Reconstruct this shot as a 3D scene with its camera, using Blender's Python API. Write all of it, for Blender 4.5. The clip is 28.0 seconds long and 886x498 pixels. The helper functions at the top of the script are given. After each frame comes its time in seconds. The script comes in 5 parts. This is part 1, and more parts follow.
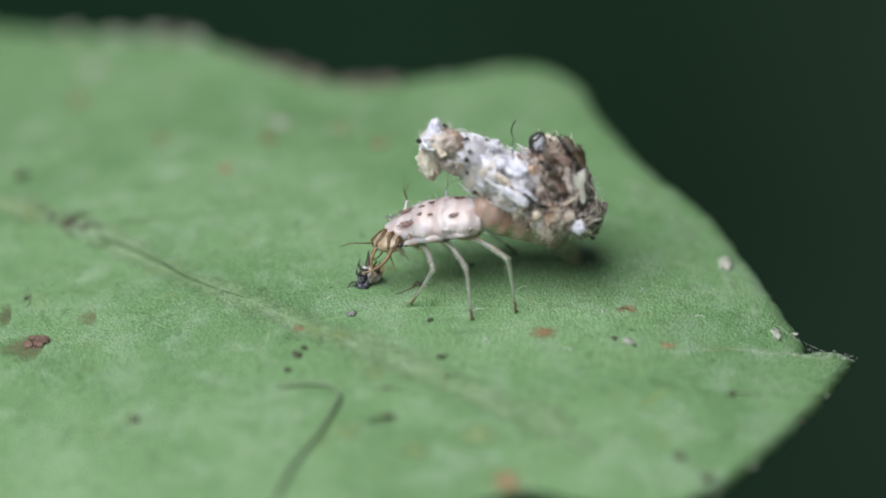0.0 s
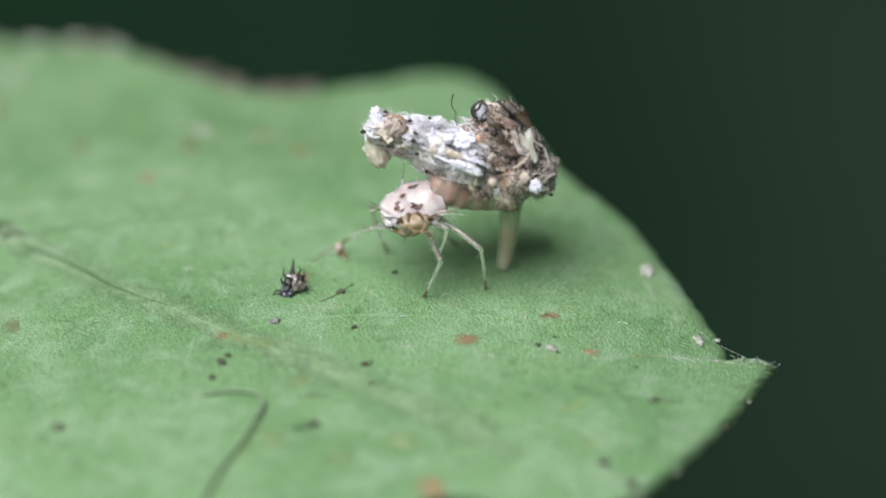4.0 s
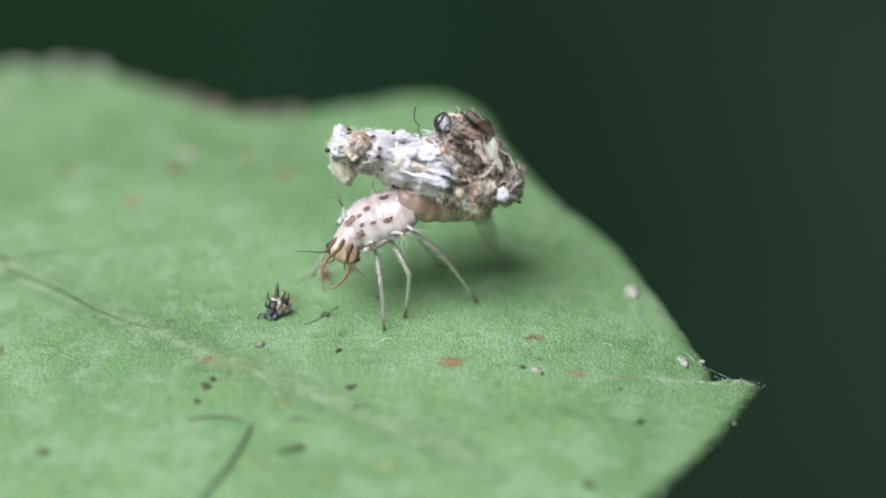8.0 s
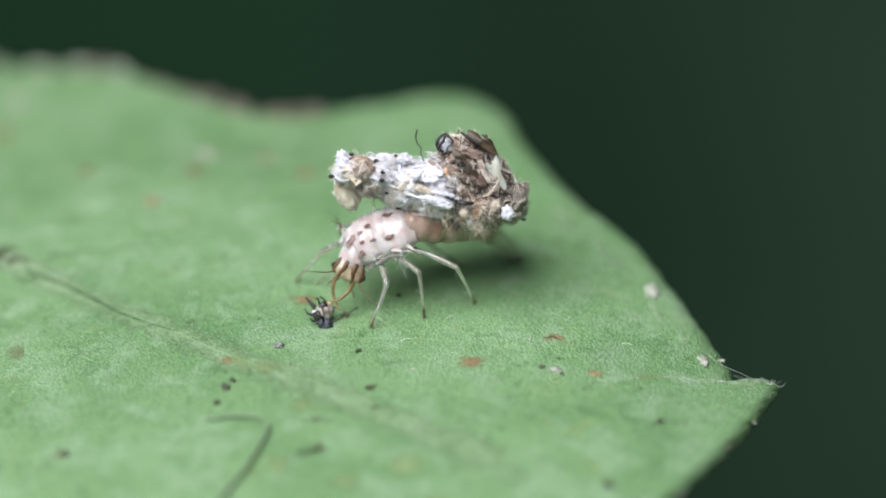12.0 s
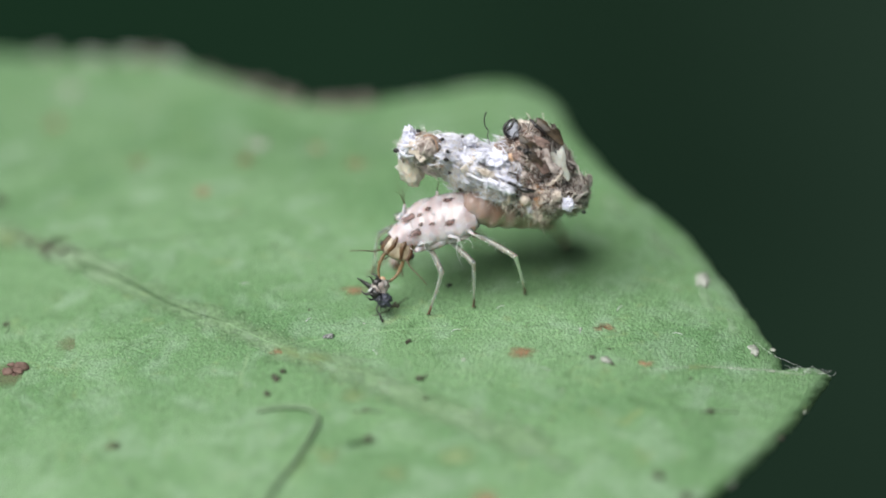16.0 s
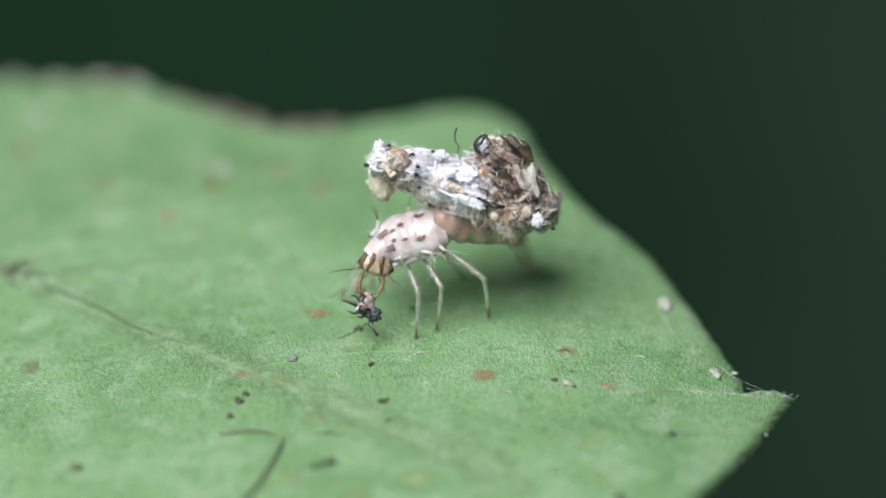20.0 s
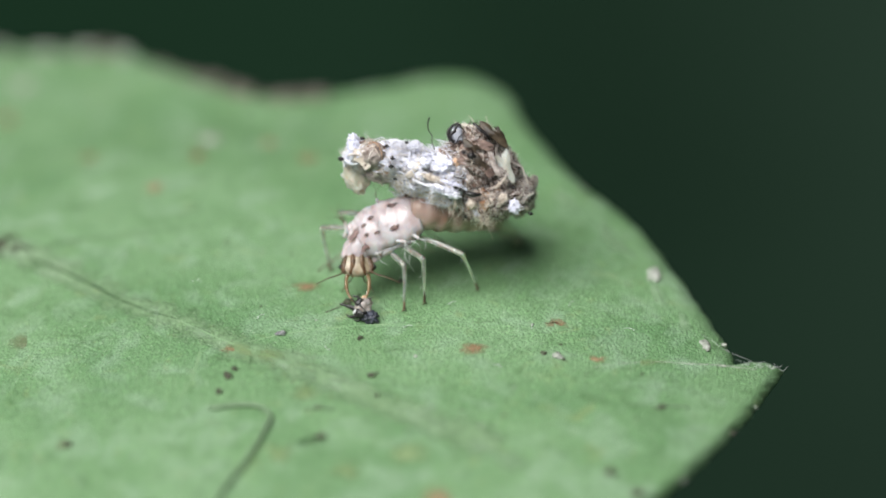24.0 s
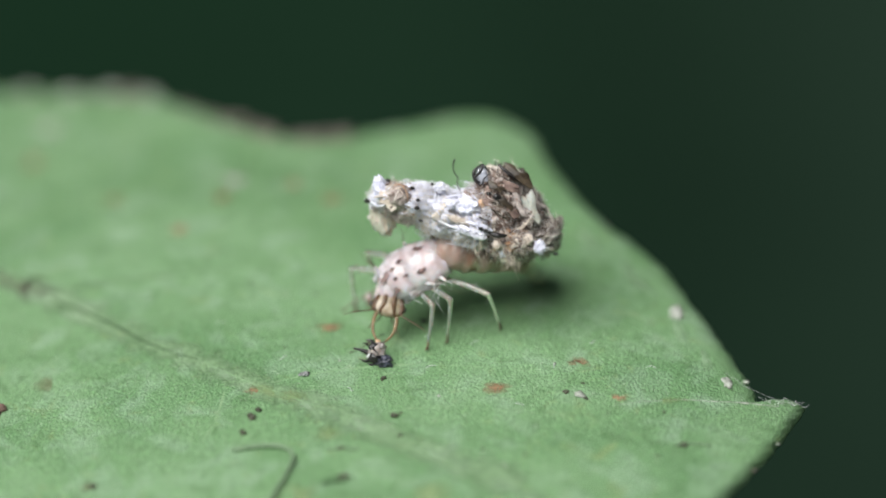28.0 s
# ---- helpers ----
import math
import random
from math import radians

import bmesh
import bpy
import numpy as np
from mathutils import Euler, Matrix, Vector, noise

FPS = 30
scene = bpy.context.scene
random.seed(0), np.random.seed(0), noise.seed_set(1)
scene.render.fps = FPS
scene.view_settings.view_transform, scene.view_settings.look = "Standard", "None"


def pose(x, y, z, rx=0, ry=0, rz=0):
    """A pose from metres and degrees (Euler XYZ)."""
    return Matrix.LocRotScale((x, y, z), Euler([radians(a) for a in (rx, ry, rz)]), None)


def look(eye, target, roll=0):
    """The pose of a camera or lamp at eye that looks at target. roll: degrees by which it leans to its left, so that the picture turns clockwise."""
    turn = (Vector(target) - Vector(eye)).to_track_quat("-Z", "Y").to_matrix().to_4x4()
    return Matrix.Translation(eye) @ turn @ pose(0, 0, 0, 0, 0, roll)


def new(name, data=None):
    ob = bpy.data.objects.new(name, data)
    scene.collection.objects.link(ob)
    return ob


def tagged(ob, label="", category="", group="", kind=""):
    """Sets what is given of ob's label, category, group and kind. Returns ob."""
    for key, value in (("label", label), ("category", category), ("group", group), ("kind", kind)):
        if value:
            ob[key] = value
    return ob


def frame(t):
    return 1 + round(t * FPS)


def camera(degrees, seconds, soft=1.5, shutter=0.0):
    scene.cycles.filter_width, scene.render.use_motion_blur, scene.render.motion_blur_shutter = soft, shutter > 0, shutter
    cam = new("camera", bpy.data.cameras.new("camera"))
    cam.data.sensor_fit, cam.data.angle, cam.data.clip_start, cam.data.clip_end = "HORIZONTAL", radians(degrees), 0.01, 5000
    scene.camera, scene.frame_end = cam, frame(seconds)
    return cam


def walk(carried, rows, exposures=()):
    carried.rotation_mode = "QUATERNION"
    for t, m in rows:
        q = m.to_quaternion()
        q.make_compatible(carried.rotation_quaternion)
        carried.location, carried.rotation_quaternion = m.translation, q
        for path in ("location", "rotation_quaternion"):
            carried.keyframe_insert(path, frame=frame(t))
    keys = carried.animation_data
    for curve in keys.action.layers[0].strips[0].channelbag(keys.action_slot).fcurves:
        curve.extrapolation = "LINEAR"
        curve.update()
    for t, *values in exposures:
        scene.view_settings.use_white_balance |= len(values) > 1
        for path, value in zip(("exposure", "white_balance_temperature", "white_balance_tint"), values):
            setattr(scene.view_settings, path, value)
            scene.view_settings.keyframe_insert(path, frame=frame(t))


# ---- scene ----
MM = 0.001
cam = camera(12.0, 28.0, 1.9)
cam.data.dof.use_dof = True
cam.data.dof.focus_distance = 0.1051
cam.data.dof.aperture_fstop = 27.0
walk(cam, [
    (0, pose(0.000183, -0.093212, 0.053143, 60.335, 0, 1.233) @ pose(0, 0, 0, 0, 0, -0.493)),
    (0.5, pose(-0.000048, -0.093220, 0.053146, 60.161, 0, 1.039) @ pose(0, 0, 0, 0, 0, -0.376)),
    (1, pose(0.000095, -0.093212, 0.053328, 60.058, 0, 1.097) @ pose(0, 0, 0, 0, 0, -0.403)),
    (1.5, pose(0.000131, -0.093196, 0.053625, 60.066, 0, 0.789) @ pose(0, 0, 0, 0, 0, -0.331)),
    (2, pose(-0.000302, -0.093200, 0.053643, 60.021, 0, 0.258) @ pose(0, 0, 0, 0, 0, -0.070)),
    (2.5, pose(-0.000656, -0.093365, 0.053678, 60.083, 0, 0.008) @ pose(0, 0, 0, 0, 0, 0.072)),
    (3, pose(-0.000000, -0.093108, 0.053756, 60.000, 0, -0.000) @ pose(0, 0, 0, 0, 0, 0.001)),
    (3.5, pose(-0.000402, -0.093523, 0.053160, 60.405, 0, -0.227) @ pose(0, 0, 0, 0, 0, 0.212)),
    (4, pose(-0.000390, -0.093459, 0.053228, 60.456, 0, -0.326) @ pose(0, 0, 0, 0, 0, 0.169)),
    (4.5, pose(-0.000833, -0.093346, 0.053330, 60.446, 0, -0.664) @ pose(0, 0, 0, 0, 0, 0.369)),
    (6.5, pose(-0.000457, -0.093263, 0.053367, 60.414, 0, -0.565) @ pose(0, 0, 0, 0, 0, 0.149)),
    (7, pose(-0.000233, -0.093160, 0.053619, 60.355, 0, -0.423) @ pose(0, 0, 0, 0, 0, 0.100)),
    (7.5, pose(-0.000428, -0.093215, 0.053525, 60.468, 0, -0.474) @ pose(0, 0, 0, 0, 0, -0.012)),
    (8, pose(-0.000159, -0.093354, 0.053447, 60.631, 0, -0.430) @ pose(0, 0, 0, 0, 0, -0.089)),
    (8.5, pose(-0.000216, -0.093181, 0.053711, 60.384, 0, -0.421) @ pose(0, 0, 0, 0, 0, -0.117)),
    (9, pose(-0.000178, -0.093411, 0.053450, 60.683, 0, -0.301) @ pose(0, 0, 0, 0, 0, -0.318)),
    (9.5, pose(-0.000228, -0.093336, 0.053506, 60.651, 0, -0.250) @ pose(0, 0, 0, 0, 0, -0.119)),
    (10, pose(0.000028, -0.093374, 0.053460, 60.584, 0, -0.116) @ pose(0, 0, 0, 0, 0, -0.243)),
    (10.5, pose(-0.000007, -0.093471, 0.053579, 60.570, 0, -0.157) @ pose(0, 0, 0, 0, 0, -0.188)),
    (11, pose(0.000032, -0.093285, 0.053420, 60.585, 0, 0.033) @ pose(0, 0, 0, 0, 0, -0.444)),
    (11.5, pose(0.000119, -0.093249, 0.053693, 60.482, 0, 0.055) @ pose(0, 0, 0, 0, 0, -0.605)),
    (12, pose(0.000135, -0.093300, 0.053521, 60.583, 0, 0.057) @ pose(0, 0, 0, 0, 0, -0.532)),
    (12.5, pose(0.000162, -0.093204, 0.053467, 60.473, 0, 0.003) @ pose(0, 0, 0, 0, 0, -0.627)),
    (14.5, pose(0.000901, -0.092930, 0.053765, 60.139, 0, 0.954) @ pose(0, 0, 0, 0, 0, -1.016)),
    (15, pose(0.000995, -0.092984, 0.053712, 60.218, 0, 1.096) @ pose(0, 0, 0, 0, 0, -1.181)),
    (15.5, pose(0.000847, -0.092840, 0.053783, 60.177, 0, 1.041) @ pose(0, 0, 0, 0, 0, -1.234)),
    (16, pose(0.000463, -0.093063, 0.053927, 60.207, 0, 1.046) @ pose(0, 0, 0, 0, 0, -1.209)),
    (16.5, pose(0.000785, -0.093222, 0.053821, 60.381, 0, 1.056) @ pose(0, 0, 0, 0, 0, -1.125)),
    (17, pose(0.000642, -0.093223, 0.053786, 60.381, 0, 0.926) @ pose(0, 0, 0, 0, 0, -1.070)),
    (17.5, pose(0.000546, -0.093225, 0.053633, 60.493, 0, 0.713) @ pose(0, 0, 0, 0, 0, -0.995)),
    (18, pose(0.000602, -0.093193, 0.053822, 60.411, 0, 0.711) @ pose(0, 0, 0, 0, 0, -0.948)),
    (18.5, pose(0.000321, -0.093485, 0.053679, 60.554, 0, 0.632) @ pose(0, 0, 0, 0, 0, -0.964)),
    (19, pose(0.000578, -0.093504, 0.053768, 60.805, 0, 0.528) @ pose(0, 0, 0, 0, 0, -0.918)),
    (19.5, pose(0.000490, -0.093313, 0.053831, 60.685, 0, 0.442) @ pose(0, 0, 0, 0, 0, -0.864)),
    (20, pose(0.000976, -0.093457, 0.053767, 60.695, 0, 0.778) @ pose(0, 0, 0, 0, 0, -1.045)),
    (20.5, pose(0.000531, -0.093808, 0.053707, 60.972, 0, 0.523) @ pose(0, 0, 0, 0, 0, -1.057)),
    (21, pose(0.000539, -0.093606, 0.054021, 60.910, 0, 0.363) @ pose(0, 0, 0, 0, 0, -0.999)),
    (21.5, pose(0.000839, -0.093432, 0.053954, 60.634, 0, 0.525) @ pose(0, 0, 0, 0, 0, -1.121)),
    (23.5, pose(0.001191, -0.092825, 0.054760, 59.815, 0, 0.740) @ pose(0, 0, 0, 0, 0, -1.321)),
    (24, pose(0.000780, -0.092818, 0.054498, 59.807, 0, 0.488) @ pose(0, 0, 0, 0, 0, -1.190)),
    (24.5, pose(0.000427, -0.093186, 0.054447, 59.956, 0, 0.576) @ pose(0, 0, 0, 0, 0, -1.176)),
    (25, pose(0.000924, -0.093134, 0.054584, 60.202, 0, 0.603) @ pose(0, 0, 0, 0, 0, -1.145)),
    (25.5, pose(0.001142, -0.093126, 0.054661, 60.144, 0, 1.021) @ pose(0, 0, 0, 0, 0, -1.462)),
    (26, pose(0.001345, -0.092948, 0.054825, 60.002, 0, 1.071) @ pose(0, 0, 0, 0, 0, -1.495)),
    (26.5, pose(0.001159, -0.093048, 0.054692, 59.979, 0, 1.094) @ pose(0, 0, 0, 0, 0, -1.701)),
    (27, pose(0.001540, -0.093036, 0.054954, 59.858, 0, 1.553) @ pose(0, 0, 0, 0, 0, -2.046)),
    (27.5, pose(0.001143, -0.092980, 0.054893, 60.088, 0, 1.130) @ pose(0, 0, 0, 0, 0, -1.831)),
    (28, pose(0.001472, -0.093153, 0.054888, 60.271, 0, 1.247) @ pose(0, 0, 0, 0, 0, -2.021)),
], [(0, -0.08), (1.5, -0.08), (4, 0.18), (12, 0.26), (15, 0.11), (18, 0.11), (20.5, 0.24), (24, 0.16), (28, 0.13)])

# ---- light: shaded understorey under a bright, even sky ----
world = bpy.data.worlds.new("sky")
scene.world = world
world.use_nodes = True
wn = world.node_tree
sky = wn.nodes.new("ShaderNodeTexSky")
sky.sky_type, sky.sun_disc = "NISHITA", False
sky.sun_elevation, sky.sun_rotation = radians(68), radians(231)
soft = wn.nodes.new("ShaderNodeHueSaturation")
soft.inputs["Saturation"].default_value = 0.6
soft.inputs["Value"].default_value = 0.2  # dims the sky's fill to deepen cast shadows; no leaves overhead are built
wn.links.new(sky.outputs[0], soft.inputs["Color"])
wn.links.new(soft.outputs[0], wn.nodes["Background"].inputs[0])
wn.nodes["Background"].inputs[1].default_value = 0.05
sun = new("sun", bpy.data.lights.new("sun", "SUN"))
sun.data.energy, sun.data.angle, sun.data.color = 5.0, radians(55), (1.0, 0.985, 0.965)
sun.matrix_world = look((-0.42, -0.38, 1.0), (0, 0, 0))


# ---- materials ----
def material(name, rough=0.6, spec=0.4):
    m = bpy.data.materials.new(name)
    m.use_nodes = True
    b = m.node_tree.nodes["Principled BSDF"]
    b.inputs["Roughness"].default_value = rough
    b.inputs["Specular IOR Level"].default_value = spec
    return m, m.node_tree.nodes, m.node_tree.links, b


def noise_at(nodes, links, coord, per_mm, detail=3, dist=0.0):
    n = nodes.new("ShaderNodeTexNoise")
    n.inputs["Scale"].default_value = per_mm * 1000
    n.inputs["Detail"].default_value = detail
    n.inputs["Distortion"].default_value = dist
    links.new(coord, n.inputs["Vector"])
    return n.outputs["Fac"]


def ramp(nodes, links, fac, stops):
    r = nodes.new("ShaderNodeValToRGB")
    e = r.color_ramp.elements
    while len(e) < len(stops):
        e.new(0.5)
    for el, (p, c) in zip(e, stops):
        el.position, el.color = p, (*c, 1)
    links.new(fac, r.inputs[0])
    return r.outputs[0]


def mix(nodes, links, fac, a, b, kind="MIX"):
    m = nodes.new("ShaderNodeMix")
    m.data_type, m.blend_type = "RGBA", kind
    for sock, v in ((m.inputs["Factor"], fac), (m.inputs["A"], a), (m.inputs["B"], b)):
        if isinstance(v, (int, float)):
            sock.default_value = v
        elif isinstance(v, tuple):
            sock.default_value = (*v, 1)
        else:
            links.new(v, sock)
    return m.outputs["Result"]


def bump(nodes, links, b, fac, strength, dist):
    n = nodes.new("ShaderNodeBump")
    n.inputs["Strength"].default_value = strength
    n.inputs["Distance"].default_value = dist * MM
    links.new(fac, n.inputs["Height"])
    links.new(n.outputs[0], b.inputs["Normal"])


def coords(nodes):
    return nodes.new("ShaderNodeTexCoord").outputs["Object"]


def leaf_material(name, tones, pale):
    m, n, l, b = material(name, 0.4, 0.45)
    c = coords(n)
    broad = noise_at(n, l, c, 0.22, 5, 0.9)
    blotch = noise_at(n, l, c, 0.9, 6, 0.7)
    grain = noise_at(n, l, c, 13.0, 4)
    col = ramp(n, l, broad, [(0.28, tones[0]), (0.5, tones[1]), (0.72, tones[2])])
    col = mix(n, l, ramp(n, l, blotch, [(0.5, (0, 0, 0)), (0.8, (0.6, 0.6, 0.6))]), col, pale)
    dark = noise_at(n, l, c, 1.9, 6, 1.2)
    col = mix(n, l, ramp(n, l, dark, [(0.3, (0.55, 0.55, 0.55)), (0.43, (0, 0, 0))]), col, (0.07, 0.15, 0.055))
    yellow = noise_at(n, l, c, 1.3, 5, 1.4)
    col = mix(n, l, ramp(n, l, yellow, [(0.62, (0, 0, 0)), (0.78, (0.5, 0.5, 0.5))]), col, (0.25, 0.3, 0.12))
    cells = n.new("ShaderNodeTexVoronoi")
    cells.inputs["Scale"].default_value = 14000
    l.new(c, cells.inputs["Vector"])
    col = mix(n, l, 0.52, col, ramp(n, l, grain, [(0.28, (0.12, 0.2, 0.09)), (0.5, (0.5, 0.5, 0.5)), (0.76, (0.85, 0.92, 0.8))]), "OVERLAY")
    fleck = noise_at(n, l, c, 5.5, 2, 0.2)
    col = mix(n, l, ramp(n, l, fleck, [(0.23, (0.6, 0.6, 0.6)), (0.31, (0, 0, 0))]), col, (0.08, 0.11, 0.045))
    spots = noise_at(n, l, c, 2.7, 3, 0.4)
    col = mix(n, l, ramp(n, l, spots, [(0.27, (0.5, 0.5, 0.5)), (0.34, (0, 0, 0))]), col, (0.07, 0.14, 0.06))
    # sparkle of the grain put into the colour as tiny pale dots
    painted_glint = noise_at(n, l, c, 19.0, 1)
    col = mix(n, l, ramp(n, l, painted_glint, [(0.66, (0, 0, 0)), (0.75, (0.7, 0.7, 0.7))]), col, (0.45, 0.56, 0.4))
    l.new(col, b.inputs["Base Color"])
    h = mix(n, l, 0.5, cells.outputs["Distance"], grain)
    bump(n, l, b, h, 1.0, 0.055)
    return m


def mottled(name, a, b_col, per_mm, rough=0.6, relief=0.02, spec=0.4, sss=0.0, spread=0.15):
    """A colour that varies from piece to piece and over each piece, with fine relief."""
    m, n, l, b = material(name, rough, spec)
    c = coords(n)
    f = noise_at(n, l, c, per_mm, 4, 0.3)
    col = ramp(n, l, f, [(0.32, a), (0.68, b_col)])
    rnd = n.new("ShaderNodeObjectInfo").outputs["Random"]
    tint = ramp(n, l, rnd, [(0.0, (0.5 - spread,) * 3), (1.0, (0.5 + spread,) * 3)])
    col = mix(n, l, 1.0, col, tint, "SOFT_LIGHT")
    l.new(col, b.inputs["Base Color"])
    if sss:
        b.inputs["Subsurface Weight"].default_value = sss
        b.inputs["Subsurface Radius"].default_value = (1.0, 0.6, 0.45)
        b.inputs["Subsurface Scale"].default_value = 0.5 * MM
    bump(n, l, b, noise_at(n, l, c, per_mm * 4, 3), 0.6, relief)
    return m


LEAF = leaf_material("leaf_skin", ((0.122, 0.242, 0.11), (0.16, 0.29, 0.14), (0.2, 0.334, 0.182)), (0.31, 0.43, 0.32))
VEIN = mottled("vein_skin", (0.165, 0.3, 0.15), (0.25, 0.38, 0.21), 2.0, 0.5, 0.02)
PALE_LINE = mottled("yellowed_line", (0.2, 0.27, 0.11), (0.33, 0.38, 0.2), 3.0, 0.6, 0.02)
VEIN_DARK = mottled("vein_groove", (0.05, 0.11, 0.05), (0.1, 0.18, 0.07), 3.0, 0.6, 0.02)
RUST = mottled("rust", (0.31, 0.27, 0.15), (0.4, 0.19, 0.115), 13.0, 0.8, 0.03)
STAIN = mottled("stain", (0.11, 0.17, 0.075), (0.19, 0.19, 0.11), 4.0, 0.8, 0.02)
WORN = mottled("worn_skin", (0.2, 0.34, 0.175), (0.3, 0.43, 0.28), 5.0, 0.6, 0.02)
PALE = mottled("yellowed_skin", (0.23, 0.35, 0.155), (0.33, 0.425, 0.21), 3.0, 0.6, 0.02)
SCAB = mottled("scab", (0.22, 0.25, 0.2), (0.55, 0.57, 0.52), 6.0, 0.7, 0.04)
RIM = mottled("dry_rim", (0.06, 0.055, 0.045), (0.24, 0.21, 0.18), 3.0, 0.85, 0.05)
DARK = mottled("dark_frass", (0.03, 0.033, 0.022), (0.11, 0.11, 0.075), 10.0, 0.6, 0.03)
PINK = mottled("pink_husk", (0.36, 0.26, 0.24), (0.66, 0.57, 0.55), 6.0, 0.5, 0.03, 0.4, 0.3)
CRUST = mottled("brown_crust", (0.09, 0.055, 0.045), (0.24, 0.16, 0.13), 5.0, 0.8, 0.05)
THREAD = mottled("grey_thread", (0.13, 0.21, 0.118), (0.19, 0.285, 0.168), 6.0, 0.7, 0.02)
SILK = mottled("silk", (0.6, 0.62, 0.62), (0.82, 0.84, 0.85), 6.0, 0.4, 0.01)
FLESH = mottled("larva_skin", (0.55, 0.45, 0.46), (0.8, 0.75, 0.78), 1.6, 0.25, 0.03, 0.6, 0.4, 0.05)
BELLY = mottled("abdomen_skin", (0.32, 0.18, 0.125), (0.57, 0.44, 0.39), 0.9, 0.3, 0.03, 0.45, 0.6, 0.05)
STERN = mottled("amber_underside", (0.42, 0.27, 0.12), (0.62, 0.5, 0.32), 2.5, 0.3, 0.02, 0.5, 0.4, 0.05)
TAIL = mottled("tail_skin", (0.52, 0.47, 0.33), (0.7, 0.65, 0.5), 2.0, 0.3, 0.02, 0.45, 0.5, 0.05)
LIMB = mottled("limb_skin", (0.52, 0.47, 0.41), (0.76, 0.73, 0.7), 5.0, 0.25, 0.02, 0.5, 0.5, 0.08)
CLAW = mottled("claw", (0.06, 0.04, 0.03), (0.18, 0.11, 0.07), 9.0, 0.5, 0.01)
MARK = mottled("brown_mark", (0.08, 0.048, 0.045), (0.27, 0.175, 0.16), 12.0, 0.5, 0.01)
HEAD = mottled("head_shell", (0.19, 0.145, 0.09), (0.42, 0.35, 0.25), 5.0, 0.25, 0.01, 0.6, 0.3)
STRIPE = mottled("head_stripe", (0.05, 0.028, 0.014), (0.15, 0.08, 0.035), 10.0, 0.35, 0.01)
AMBER = mottled("jaw_amber", (0.22, 0.13, 0.055), (0.42, 0.29, 0.15), 4.0, 0.25, 0.01, 0.6)
OLIVE = mottled("olive_shell", (0.02, 0.016, 0.012), (0.078, 0.058, 0.036), 7.0, 0.35, 0.02, 0.5)
BLACK = mottled("black_chitin", (0.008, 0.008, 0.009), (0.03, 0.027, 0.028), 9.0, 0.3, 0.02, 0.6)
WAX = mottled("white_wax", (0.8, 0.82, 0.98), (0.92, 0.93, 1.0), 9.0, 0.6, 0.03, 0.4)
CREAM = mottled("cream_fibre", (0.62, 0.54, 0.45), (0.89, 0.83, 0.76), 8.0, 0.6, 0.03, 0.4, 0.0, 0.3)
BROWN = mottled("brown_shred", (0.085, 0.056, 0.047), (0.28, 0.2, 0.17), 6.0, 0.7, 0.04, 0.3, 0.0, 0.35)
CURTAIN = mottled("pale_membrane", (0.55, 0.51, 0.41), (0.77, 0.73, 0.63), 3.0, 0.5, 0.04, 0.4, 0.5)
BLUEGREY = mottled("blue_black_shell", (0.014, 0.016, 0.024), (0.1, 0.11, 0.15), 6.0, 0.3, 0.02, 0.6)
HUSK = mottled("pale_husk", (0.24, 0.2, 0.18), (0.52, 0.46, 0.43), 7.0, 0.35, 0.02, 0.5, 0.3)
GREYMIX = mottled("blue_grey_crumb", (0.06, 0.06, 0.06), (0.42, 0.44, 0.44), 9.0, 0.7, 0.03)
GREY = mottled("grey_crumb", (0.25, 0.205, 0.185), (0.6, 0.535, 0.5), 8.0, 0.8, 0.04, 0.3, 0.0, 0.35)
TAN = mottled("tan_crumb", (0.36, 0.2, 0.11), (0.62, 0.42, 0.28), 7.0, 0.6, 0.04, 0.3, 0.0, 0.3)
# near-black ground: the understorey's shade is put into this colour
UNDER = mottled("understorey_shade_colour", (0.0042, 0.0135, 0.0062), (0.009, 0.0205, 0.0115), 0.006, 1.0, 0.0, 0.0)
for spot, core in ((RUST, 0.35), (STAIN, 0.45), (PALE, 0.6), (WORN, 0.55), (MARK, 0.1)):
    pn, pl = spot.node_tree.nodes, spot.node_tree.links
    gen = pn.new("ShaderNodeTexCoord").outputs["Generated"]
    off = pn.new("ShaderNodeVectorMath")
    off.operation = "DISTANCE"
    flat = pn.new("ShaderNodeVectorMath")
    flat.operation = "MULTIPLY"
    flat.inputs[1].default_value = (1, 1, 0)
    pl.new(gen, flat.inputs[0])
    pl.new(flat.outputs[0], off.inputs[0])
    off.inputs[1].default_value = (0.5, 0.5, 0)
    add = pn.new("ShaderNodeMath")
    add.operation = "MULTIPLY_ADD"
    pl.new(noise_at(pn, pl, coords(pn), 9.0, 4, 0.5), add.inputs[0])
    add.inputs[1].default_value = 0.55
    pl.new(off.outputs["Value"], add.inputs[2])
    pl.new(ramp(pn, pl, add.outputs[0], [(0.34, (0.95 - core * 0.6,) * 3), (0.66, (0, 0, 0))]), pn["Principled BSDF"].inputs["Alpha"])
# the ground colour lightens from left to right, mirrored in bands beyond
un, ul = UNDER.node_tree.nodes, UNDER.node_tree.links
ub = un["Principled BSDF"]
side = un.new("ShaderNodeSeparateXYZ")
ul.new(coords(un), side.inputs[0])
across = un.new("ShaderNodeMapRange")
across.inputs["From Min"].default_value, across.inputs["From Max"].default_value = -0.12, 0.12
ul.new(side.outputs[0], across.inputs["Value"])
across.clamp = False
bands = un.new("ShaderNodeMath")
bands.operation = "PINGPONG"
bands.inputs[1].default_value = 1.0
